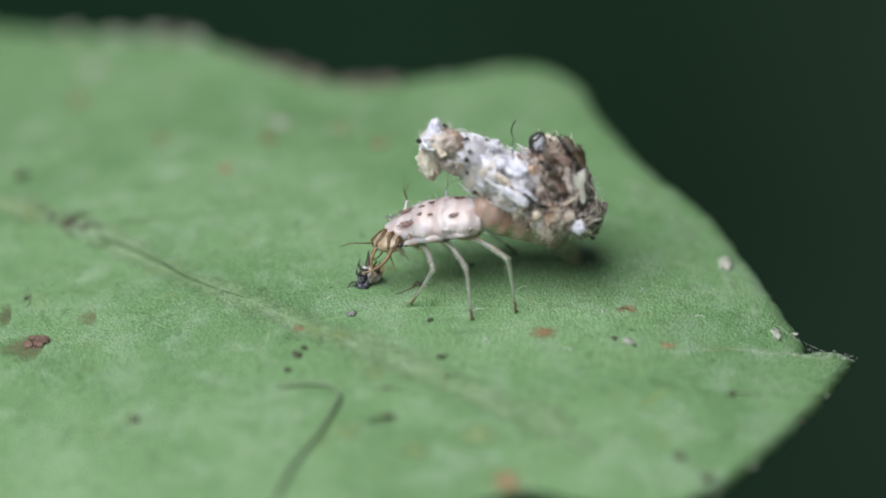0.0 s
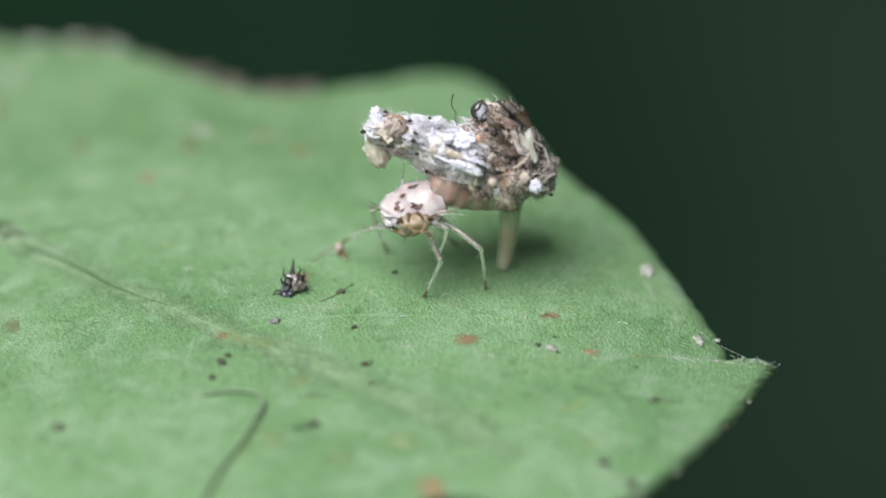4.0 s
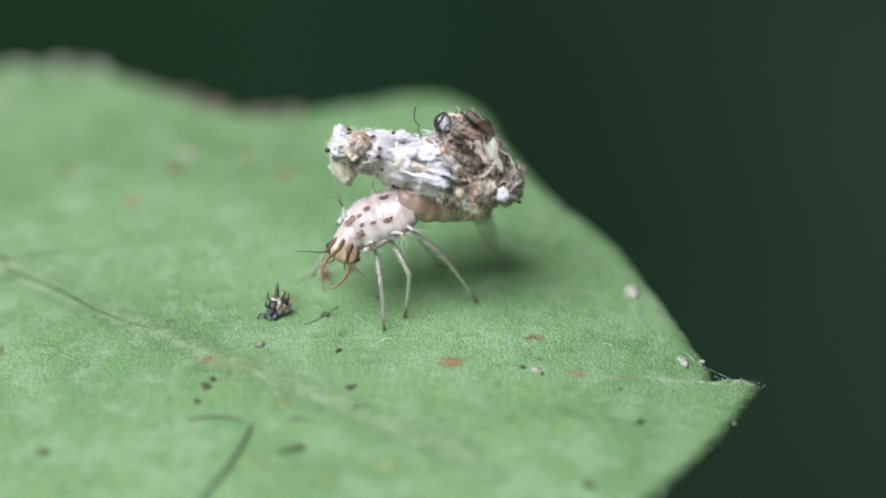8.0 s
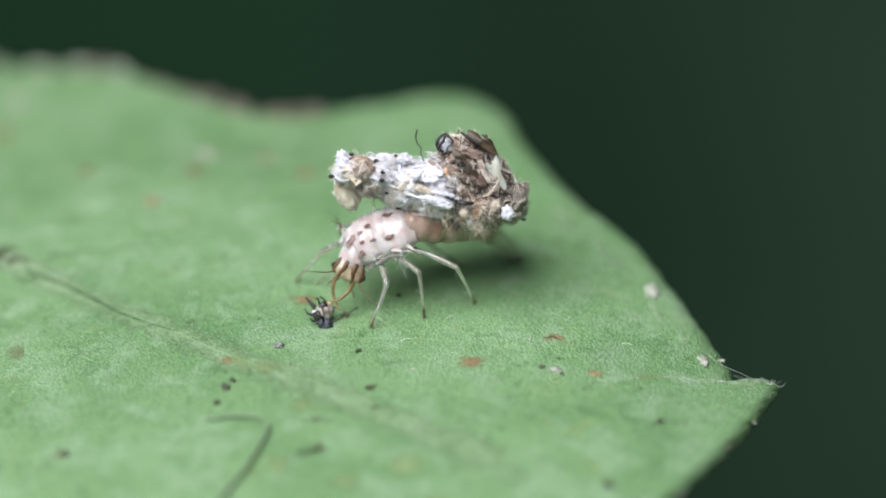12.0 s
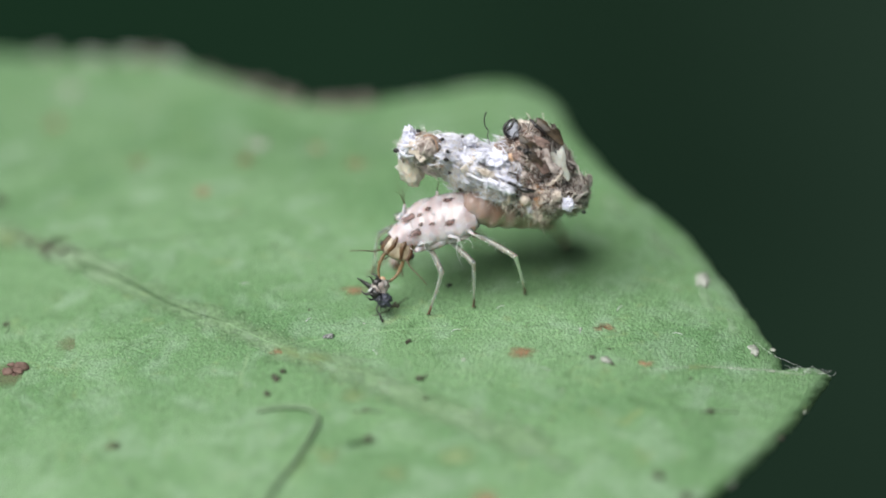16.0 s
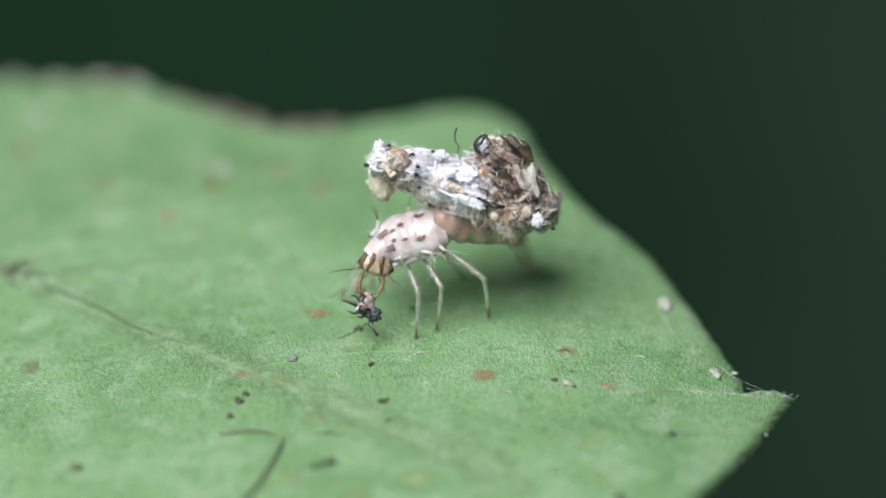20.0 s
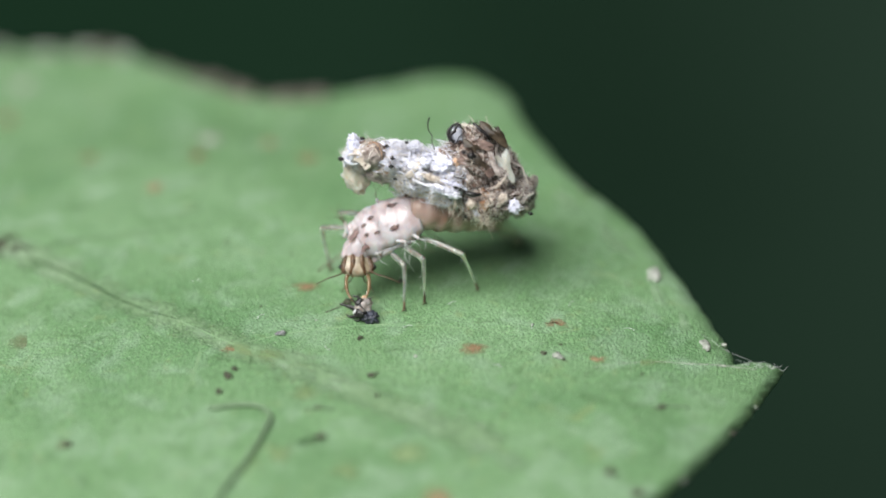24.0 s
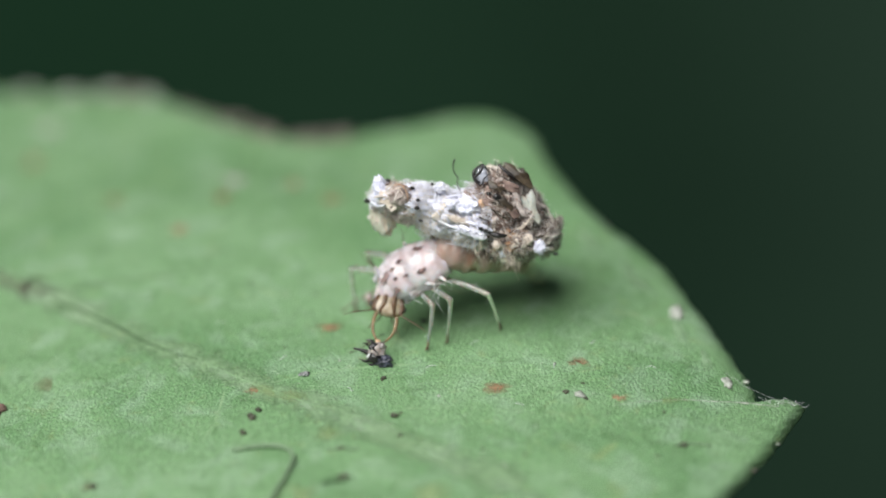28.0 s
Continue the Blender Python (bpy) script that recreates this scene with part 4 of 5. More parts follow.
shapes = {}
for mat in (WAX, CREAM, BROWN, GREY, TAN, OLIVE, BLACK):
    made = []
    for k in range(6):
        bm = bmesh.new()
        s = rng.random() * 90
        if k < 2:
            name = "flake"
            plate(bm, rng.uniform(0.1, 0.17), rng.uniform(0.07, 0.13), 0.04, 9, 0.45, s, 0.02)
        elif k < 4:
            name = "crumb"
            blob(bm, (rng.uniform(0.06, 0.12), 0.065, 0.04), (0, 0, 0), 1.1, 2.6, 2, None, s)
        elif k == 4:
            name = "shred"
            tube(bm, curve_points([(-0.24, 0, 0), (-0.08, 0.03, 0.02), (0.08, -0.02, 0.03), (0.26, 0.02, 0)], 2), [0.015, 0.035, 0.04, 0.04, 0.04, 0.03, 0.012], 5)
        else:
            name = "curl"
            tube(bm, [(0.055 * math.cos(a * 0.55) + 0.012 * a, 0.06 * math.sin(a * 0.55), 0.015 * a) for a in range(9)], 0.011, 4)
        me = bpy.data.meshes.new(name)
        for v in bm.verts:
            v.co *= MM
        bm.to_mesh(me)
        bm.free()
        for p in me.polygons:
            p.use_smooth = k > 3
        me.materials.append(mat)
        made.append((name, me))
    shapes[mat.name] = made
for i in range(300):
    p, nrm = on_load()
    mat = zone(p)
    if mat is BLACK and rng.random() < 0.4:
        mat = BROWN
    name, me = shapes[mat.name][rng.randrange(6)]
    if mat is BLACK:
        name, me = shapes[mat.name][rng.choice((2, 3, 4))]
    s = rng.uniform(0.6, 1.25) * (0.55 if mat is BLACK else 1.0)
    m = Matrix.Translation((p + nrm * 0.02) * MM) @ nrm.to_track_quat("Z", "X").to_matrix().to_4x4() @ pose(0, 0, 0, rng.gauss(0, 25), rng.gauss(0, 25), rng.uniform(0, 360)) @ Matrix.Scale(s, 4)
    piece(name, me, packet, "", m)


def fuzz(name, mat, count, test, lo, hi, rad, label):
    """Many fine fibres joined into one part."""
    bm = bmesh.new()
    k = 0
    while k < count:
        p, nrm = on_load()
        if not test(p):
            continue
        k += 1
        d = (nrm * rng.uniform(-0.5, 0.3) + Vector((rng.gauss(0, 1), rng.gauss(0, 1), rng.gauss(-0.1, 1))) * 1.1).normalized()
        ln = rng.uniform(lo, hi)
        bend = Vector((rng.gauss(0, 1), rng.gauss(0, 1), rng.gauss(0, 1))) * ln * 0.22
        q = p + nrm * 0.015
        tube(bm, [q - d * ln * 0.3, q + bend * 0.7 + d * ln * 0.25, q + d * ln * 0.7 + bend * 0.2], [rad, rad, rad * 0.5], 3)
    return tagged(part(name, bm, mat, packet, label), kind="stuff")


fuzz("white_fuzz", WAX, 2200, white_side, 0.05, 0.2, 0.009, "white waxy fibres")
fuzz("cream_fuzz", CREAM, 2600, lambda p: not (p.x > 0.45 and p.z > -0.45) or rng.random() < 0.3, 0.08, 0.3, 0.005, "cream fibres")
fuzz("tan_fuzz", TAN, 450, lambda p: 0.2 < p.x < 1.7 or (-1.75 < p.x < -1.1 and p.z > 0.3), 0.08, 0.24, 0.007, "tan fibres")
fuzz("brown_fuzz", BROWN, 2000, lambda p: p.x > 0.1 and not white_side(p), 0.08, 0.24, 0.009, "brown fibres")
fuzz("grey_fuzz", GREY, 1300, lambda p: p.x > 0.6 or p.x < -0.9, 0.05, 0.18, 0.009, "grey fibres")
bm = bmesh.new()
for k in range(2400):
    p, nrm = on_load()
    d = (nrm + Vector((rng.gauss(0, 1), rng.gauss(0, 1), rng.gauss(0, 1))) * 0.5).normalized() * rng.uniform(0.08, 0.26)
    tube(bm, [p, p + d * 0.5 + Vector((0, 0, rng.gauss(0, 0.02))), p + d + Vector((rng.gauss(0, 0.04), 0, rng.gauss(0, 0.04)))], [0.0035, 0.003, 0.0015], 3)
tagged(part("fluff_halo", bm, SILK, packet, "very fine white fluff standing off the load"), kind="stuff")
fuzz("dark_fuzz", OLIVE, 220, lambda p: 0.4 < p.x < 1.8 and p.z > -0.5, 0.08, 0.26, 0.01, "dark brown fibres")


def strands(name, mat, count, lo, hi, way, spread, length, rad, label):
    """Fine fibres that all run one way, within a box on the load's near side."""
    bm = bmesh.new()
    for _ in range(count):
        while True:
            p, nrm = on_load()
            if nrm.y < 0.2 and all(a <= v <= b for v, a, b in zip(p, lo, hi)):
                break
        d = (Vector(way) + Vector((rng.gauss(0, 1), rng.gauss(0, 1), rng.gauss(0, 1))) * spread).normalized()
        ln = length * rng.uniform(0.5, 1.2)
        q = p + nrm * rng.uniform(0.0, 0.12)
        bend = Vector((rng.gauss(0, 1), rng.gauss(0, 1), rng.gauss(0, 1))) * ln * 0.1
        tube(bm, [q - d * ln * 0.5, q + bend, q + d * ln * 0.5], [rad * 0.6, rad, rad * 0.3], 3)
    return tagged(part(name, bm, mat, packet, label), kind="stuff")


strands("wax_mat", WAX, 240, (-1.3, -2, -0.9), (0.7, 1, 0.8), (0.9, -0.1, -0.36), 0.3, 0.5, 0.015, "white strands lying along the load")
strands("under_fringe", CREAM, 380, (-1.6, -2, -0.9), (0.6, 1, 0.15), (0.3, -0.3, -0.9), 0.5, 0.26, 0.009, "cream fibres along the lower edge")
strands("cream_fringe", CREAM, 230, (-0.2, -2, -1.5), (1.9, 1, -0.5), (0.15, -0.2, -1.0), 0.65, 0.3, 0.008, "cream fibres hanging from the lower edge")
strands("pale_fringe", CREAM, 170, (0.6, -2, -0.5), (2.4, 1, 1.2), (0.3, -0.1, -1.0), 0.5, 0.4, 0.009, "pale fibres among brown shreds")
bm = bmesh.new()
for k in range(34):
    x = rng.uniform(0.2, 1.7) if k < 14 else rng.gauss(1.2, 0.16)
    p = Vector((x, rng.uniform(-0.66, -0.3), -0.78 - 0.26 * x + rng.uniform(-0.1, 0.12)))
    d = Vector((rng.gauss(0.1, 0.45), rng.gauss(-0.15, 0.3), rng.gauss(-0.8, 0.4))).normalized() * rng.uniform(0.12, 0.5) * (1.25 if 0.9 < x < 1.5 else 0.8)
    bend = Vector((rng.gauss(0, 1), rng.gauss(0, 1), rng.gauss(0, 1))) * d.length * 0.14
    tube(bm, [p - d * 0.3, p + d * 0.4 + bend, p + d], [0.007, 0.006, 0.003], 4)
tagged(part("hanging_fringe", bm, CREAM, packet, "pale fibres hanging from the load"), kind="stuff")
strands("sliver_mat", OLIVE, 45, (0.6, -2, -0.4), (2.2, 1, 1.3), (0.6, 0, -0.5), 0.7, 0.32, 0.016, "black slivers among brown shreds")


def stick(name, ctrl, radii, mat, label="", sides=7):
    pts = curve_points(ctrl, 5)
    n = len(pts) - 1
    rr = [radii[0] + (radii[1] - radii[0]) * (2 * i / n) if i < n / 2 else radii[1] + (radii[2] - radii[1]) * (2 * i / n - 1) for i in range(n + 1)]
    return part(name, tube(bmesh.new(), pts, rr, sides), mat, packet, label)


def shard(name, x, y, z, rx, ry, mat, turn, label, seed, thick=0.04, tilt=75, dome=0.03):
    """A flat broken piece standing on the load, its long side turned in the upright plane."""
    m = at_mm(x, y, z) @ pose(0, 0, 0, 0, -turn, 0) @ pose(0, 0, 0, tilt)
    if mat is WAX or mat is CREAM:
        bm = bmesh.new()
        for v in bmesh.ops.create_icosphere(bm, subdivisions=4, radius=1.0)["verts"]:
            d = v.co.normalized()
            k = 1 + 0.5 * noise.noise(d * 2.2 + Vector((seed, 0, 0))) + 0.4 * noise.noise(d * 5 + Vector((0, seed, 0))) + 0.1 * noise.noise(d * 15)
            v.co = Vector((d.x * rx * k, d.y * ry * k, d.z * (thick * 0.6 + 0.03) * (k + 0.5 * noise.noise(d * 9))))
        flake = part(name, bm, mat, packet, label, at_mm(0, -0.06, 0) @ m @ Matrix.Scale(0.95, 4))
        bm = bmesh.new()
        for k in range(34):
            a, w, q = rng.uniform(0, 6.28), rng.random() ** 0.5, rng.uniform(0, 6.28)
            p = Vector((rx * w * math.cos(a), ry * w * math.sin(a), (thick * 0.6 + 0.05) * math.sqrt(1 - w * w) * 0.9))
            d = Vector((math.cos(q), math.sin(q) * 0.6, rng.uniform(-0.1, 0.5))) * rng.uniform(0.05, 0.16)
            tube(bm, [p - d * 0.4, p + d * 0.3 + Vector((0, 0, 0.015)), p + d], [0.013, 0.012, 0.004], 3)
        tagged(part("flake_fuzz", bm, mat, flake, "white fibres on the flake"), kind="stuff")
        return flake
    return part(name, plate(bmesh.new(), rx, ry, thick, 17, 0.5, seed, dome), mat, packet, label, m, False)


# insect remains and flakes that stand out on the load
stick("insect_antenna", [(0.09, -0.1, 0.6), (0.02, -0.12, 0.84), (0.05, -0.1, 0.95), (-0.04, -0.1, 1.1), (-0.05, -0.1, 1.28), (0.0, -0.1, 1.43)], (0.013, 0.012, 0.02), BLACK, "thin black insect antenna standing up")
stick("black_arc", [(0.6, -0.4, 0.72), (0.47, -0.44, 0.86), (0.45, -0.46, 1.04), (0.56, -0.46, 1.18), (0.72, -0.44, 1.25)], (0.02, 0.045, 0.02), BLACK, "shiny black curved insect leg")
stick("black_arc", [(0.5, -0.36, 0.86), (0.6, -0.4, 0.8), (0.72, -0.4, 0.88)], (0.03, 0.03, 0.015), BLACK, "shiny black curved insect leg")
rim = [(0.66 + 0.15 * math.cos(a) * (1 + 0.25 * math.cos(4 * a)) + 0.05 * math.sin(a), -0.46, 0.97 + 0.2 * math.sin(a) * (1 + 0.2 * math.cos(4 * a)) + 0.05 * math.cos(a)) for a in [k * math.tau / 24 for k in range(25)]]
part("shell_rim", tube(bmesh.new(), rim, [0.014 + 0.026 * max(0, -math.cos(k * math.tau / 24 + 0.7)) for k in range(25)], 7), BLACK, packet, "black rim of the clear shell")
part("clear_shell", blob(bmesh.new(), (0.14, 0.05, 0.2), (0.66, -0.42, 0.97), 0.55, 3.2, 3), GLASSY, packet, "clear bluish shell")
stick("black_bar", [(1.08, -0.45, 1.22), (1.25, -0.5, 1.05), (1.5, -0.5, 0.84)], (0.03, 0.045, 0.02), BLACK, "black bar of insect shell")
shard("wing_case", 1.58, -0.36, 0.92, 0.34, 0.14, OLIVE, -42, "dark olive brown wing case", 4.0, 0.05, 70, 0.07)
shard("wing_case", 1.72, -0.3, 0.98, 0.2, 0.1, OLIVE, -65, "dark olive brown wing case", 9.0)
shard("white_flake", 0.24, -0.72, 0.2, 0.3, 0.19, WAX, -8, "bright white waxy flake", 2.0, 0.12, 80, 0.08)
shard("white_flake", -0.1, -0.72, 0.28, 0.18, 0.12, WAX, 20, "bright white waxy flake", 5.0, 0.1, 80, 0.06)
shard("white_flake", 0.45, -0.74, -0.5, 0.24, 0.11, WAX, -18, "angular white flake", 7.0, 0.06, 78)
shard("white_flake", 0.2, -0.76, -0.38, 0.3, 0.07, WAX, -22, "angular white flake", 8.5, 0.06, 78)
shard("white_flake", 0.55, -0.76, -0.3, 0.26, 0.06, WAX, -20, "angular white flake", 11.5, 0.05, 78)
shard("white_flake", 0.0, -0.72, -0.12, 0.28, 0.08, CREAM, -25, "cream flake", 13.5, 0.05, 78)
shard("white_flake", -1.92, -0.22, 0.85, 0.17, 0.24, WAX, 8, "bluish white waxy block", 15.0, 0.2, 82, 0.1)
shard("white_flake", -1.96, -0.15, 0.58, 0.16, 0.14, WAX, 0, "bluish white waxy block", 17.0, 0.16, 82, 0.08)
shard("white_flake", 2.0, -0.4, -0.9, 0.14, 0.18, WAX, 10, "whitish flake", 19.0, 0.14, 80, 0.08)
shard("white_flake", 1.72, -0.5, -0.72, 0.14, 0.12, CREAM, 30, "whitish flake", 21.0, 0.1, 80, 0.06)
shard("white_flake", -0.4, -0.35, 0.72, 0.18, 0.13, WAX, 0, "bluish white waxy flake", 23.0, 0.14, 60, 0.06)
shard("cream_sheet", 1.84, -0.42, 0.12, 0.38, 0.14, CURTAIN, -70, "translucent cream sheet", 25.0, 0.03, 86)
shard("cream_sheet", 1.55, -0.6, 0.2, 0.36, 0.09, GREY, -70, "dull grey sheet", 27.0, 0.03, 75)
shard("brown_shard", 1.05, -0.74, 0.62, 0.2, 0.1, OLIVE, -30, "dark brown shard", 29.0)
shard("brown_shard", 1.2, -0.76, 0.3, 0.24, 0.09, OLIVE, -55, "dark brown shard", 31.0)
shard("brown_shard", 0.85, -0.66, 0.3, 0.2, 0.13, BROWN, -60, "brown shard", 33.0)
shard("brown_shard", 1.35, -0.72, 0.02, 0.22, 0.1, BROWN, -50, "brown shard", 35.0)
shard("brown_shard", 1.4, -0.62, 0.62, 0.2, 0.1, BROWN, -35, "dark brown shard", 37.0)
for k in range(46):
    while True:
        p, nrm = on_load()
        if p.x > 0.55 and nrm.y < 0.1:
            break
    mat = (CREAM, GREY, BROWN, BROWN, CREAM, OLIVE, GREY)[k % 7]
    m = Matrix.Translation((p + nrm * 0.05) * MM) @ nrm.to_track_quat("Z", "X").to_matrix().to_4x4() @ pose(0, 0, 0, rng.gauss(0, 20), rng.gauss(0, 20), rng.uniform(0, 360))
    part("sliver", plate(bmesh.new(), rng.uniform(0.1, 0.24), rng.uniform(0.025, 0.06), 0.02, 11, 0.5, k * 1.7, 0.015), mat, packet, "", m, False)
for ctrl, r in (([(-0.1, -0.74, -0.36), (0.25, -0.8, -0.48), (0.62, -0.82, -0.62)], (0.02, 0.055, 0.065)), ([(0.0, -0.76, -0.08), (0.45, -0.84, -0.26), (0.86, -0.82, -0.44)], (0.012, 0.04, 0.03)),
                ([(-0.5, -0.68, -0.1), (-0.1, -0.78, -0.3), (0.3, -0.82, -0.36)], (0.012, 0.035, 0.02))):
    stick("white_splinter", ctrl, r, WAX, "angular white waxy splinter", 5)
stick("beetle_leg", [(0.8, -0.93, -0.5), (0.98, -0.93, -0.56), (1.2, -0.86, -0.57)], (0.035, 0.075, 0.03), BLACK, "black jointed insect leg")
for x, z, r in ((0.56, -0.36, 0.05), (0.66, -0.41, 0.058), (0.75, -0.46, 0.05)):
    part("beetle_leg_joint", blob(bmesh.new(), (r, r * 0.8, r * 0.75), (x, -0.93, z), 0.3, 2.6, 2, None, x), BLACK, packet, "black bead-like joint")
stick("beetle_leg", [(0.5, -0.9, -0.33), (0.62, -0.92, -0.39), (0.8, -0.93, -0.48)], (0.02, 0.03, 0.03), BLACK, "black jointed insect leg")
part("tan_scale", blob(bmesh.new(), (0.15, 0.12, 0.16), (1.27, -0.6, -0.82), 0.5, 2.8, 3), TAN, packet, "orange-tan scale")
part("tan_scale", blob(bmesh.new(), (0.12, 0.1, 0.12), (0.95, -0.68, -0.8), 0.5, 2.8, 3), CREAM, packet, "pale scale")
part("tan_scale", blob(bmesh.new(), (0.12, 0.08, 0.12), (0.62, -0.6, 0.25), 0.4, 2.8, 3), TAN, packet, "pinkish tan scale")
part("fuzzy_ball", blob(bmesh.new(), (0.31, 0.26, 0.29), (-1.42, -0.46, 0.57), 0.25, 5.0, 4), GREY, packet, "tan fuzzy ball of curled fibre")
for k in range(26):
    tilt_k = Matrix.Rotation(rng.uniform(-1.2, 1.2), 3, "X") @ Matrix.Rotation(rng.uniform(-1.2, 1.2), 3, "Z")
    rk, sk = rng.uniform(0.2, 0.33), rng.uniform(0, 6.3)
    arc = [Vector((-1.42, -0.46, 0.57)) + tilt_k @ Vector((rk * math.cos(sk + a * 0.3), 0, rk * math.sin(sk + a * 0.3))) for a in range(10)]
    part("coil", tube(bmesh.new(), arc, rng.uniform(0.008, 0.016), 4), (TAN, BROWN, CREAM)[k % 3], packet, "curled brown fibre")
part("hanging_shred", blob(bmesh.new(), (0.3, 0.16, 0.42), (-1.92, 0.35, 0.06), 0.35, 3.0, 4, Matrix.Rotation(radians(-14), 3, "Y")), CURTAIN, packet, "pale shred hanging down")
part("hanging_shred", blob(bmesh.new(), (0.45, 0.4, 0.14), (-1.35, 0.35, 0.02), 0.4, 3.0, 4, Matrix.Rotation(radians(12), 3, "Y")), GREY, packet, "dull shred under the load")
for i, (x, y, z, r) in enumerate(((-0.97, -0.72, 0.44, 0.06), (-1.01, -0.72, 0.24, 0.07), (-2.26, -0.1, 0.5, 0.075), (-0.93, -0.68, -0.08, 0.05), (-1.7, -0.3, 0.98, 0.06), (-0.6, -0.4, 0.82, 0.05), (2.4, 0.0, -1.1, 0.06), (-0.45, -0.62, 0.12, 0.04), (1.0, -0.78, 0.4, 0.11), (0.8, -0.72, 0.5, 0.06), (-1.1, -0.55, 0.75, 0.06))):
    part("black_grain", blob(bmesh.new(), (r * 0.8, r * 0.8, r * 0.7), (x, y, z), 0.75, 2.6, 3), BLACK, packet, "black grain")

# ---- the prey's remains ----
bit = new("prey_fragment")
bit.matrix_basis = at_mm(-2.45, 0.12, leaf_z(-2.45, 0.12))
part("shell", blob(bmesh.new(), (0.1, 0.14, 0.17), (-0.05, 0, 0.2), 0.4, 2.4, 3), PINK, bit, "pinkish white husk")
part("shell_end", blob(bmesh.new(), (0.07, 0.08, 0.09), (0.04, -0.03, 0.06), 0.4, 2.4, 3, None, 3), TAN, bit, "orange-tan torn end")
part("shell_mark", blob(bmesh.new(), (0.05, 0.05, 0.06), (-0.01, -0.09, 0.17), 0.4, 2.4, 2, None, 7), CRUST, bit, "dark brown mark")
for pts in ([(-0.08, 0.05, 0.3), (-0.3, 0.0, 0.2), (-0.6, -0.15, 0.06), (-0.75, -0.3, 0.02)], [(0.0, 0.05, 0.3), (0.25, 0.2, 0.42), (0.45, 0.3, 0.4)], [(0.05, 0, 0.1), (0.12, -0.15, 0.06), (0.16, -0.4, 0.02)]):
    part("leg", tube(bmesh.new(), curve_points(pts, 4), 0.016, 5), CRUST, bit, "thin pale brown leg")
tagged(bit, "small pinkish white husk of an insect on the leaf", "dead insect")
prey = new("prey_remains")
tagged(prey, "shrivelled black insect remains with spiky legs", "dead insect")
part("thorax", blob(blob(bmesh.new(), (0.23, 0.19, 0.21), (0.07, -0.03, -0.04), 0.4, 2.4, 3), (0.13, 0.12, 0.11), (0.2, 0.0, -0.1), 0.5, 2.4, 3, None, 3), HUSK, prey, "dull grey-tan thorax")
part("abdomen", blob(bmesh.new(), (0.17, 0.17, 0.2), (-0.13, -0.1, -0.27), 0.45, 2.8, 4, None, 4), BLUEGREY, prey, "blue-black crumpled abdomen")
part("head", blob(bmesh.new(), (0.12, 0.11, 0.11), (0.16, -0.1, 0.08), 0.5, 2.6, 3, None, 6), BLACK, prey, "black head")
part("saddle", blob(bmesh.new(), (0.12, 0.09, 0.14), (-0.08, -0.15, 0.0), 0.6, 2.8, 3, None, 9), BLACK, prey, "black patch on the thorax")
part("wing_stub", plate(bmesh.new(), 0.06, 0.025, 0.02, 9, 0.4, 2.0), SILK, prey, "torn white wing stub", at_mm(-0.08, -0.14, 0.16, 60, 20, 0))
part("husk_tip", blob(bmesh.new(), (0.06, 0.06, 0.07), (0.3, 0.04, 0.0), 0.5, 2.6, 3, None, 5), TAN, prey, "orange-tan torn end")
part("leg", tube(bmesh.new(), curve_points([(-0.2, -0.05, -0.25), (-0.42, -0.1, -0.22), (-0.5, -0.14, -0.36), (-0.62, -0.16, -0.52)], 4), [0.02 + 0.012 * (k > 7) for k in range(13)], 5), BLACK, prey, "thin black leg")
for i, (pts, r) in enumerate((([(-0.02, 0, 0.1), (0.0, 0, 0.32), (0.01, 0.02, 0.58)], 0.095), ([(-0.1, 0, 0.05), (-0.24, 0.02, 0.18), (-0.22, 0.05, 0.36)], 0.06), ([(0.15, 0, 0.05), (0.28, 0, 0.14), (0.28, 0.02, 0.32)], 0.06),
                              ([(-0.12, 0, -0.08), (-0.28, -0.1, 0.0), (-0.27, -0.12, 0.14)], 0.055), ([(-0.15, 0, -0.2), (-0.32, -0.1, -0.28), (-0.42, -0.12, -0.36)], 0.035), ([(0.18, 0, -0.1), (0.32, -0.08, -0.1), (0.38, -0.1, -0.22)], 0.035),
                              ([(0.05, -0.1, 0), (0.12, -0.26, 0.06), (0.02, -0.34, -0.12)], 0.035), ([(0.1, 0, 0.14), (0.2, -0.05, 0.3), (0.14, -0.05, 0.4)], 0.035))):
    part("leg", tube(bmesh.new(), curve_points(pts, 4), [r * (1 - 0.85 * k / 8) for k in range(9)], 5), BLACK, prey, "thin black leg")


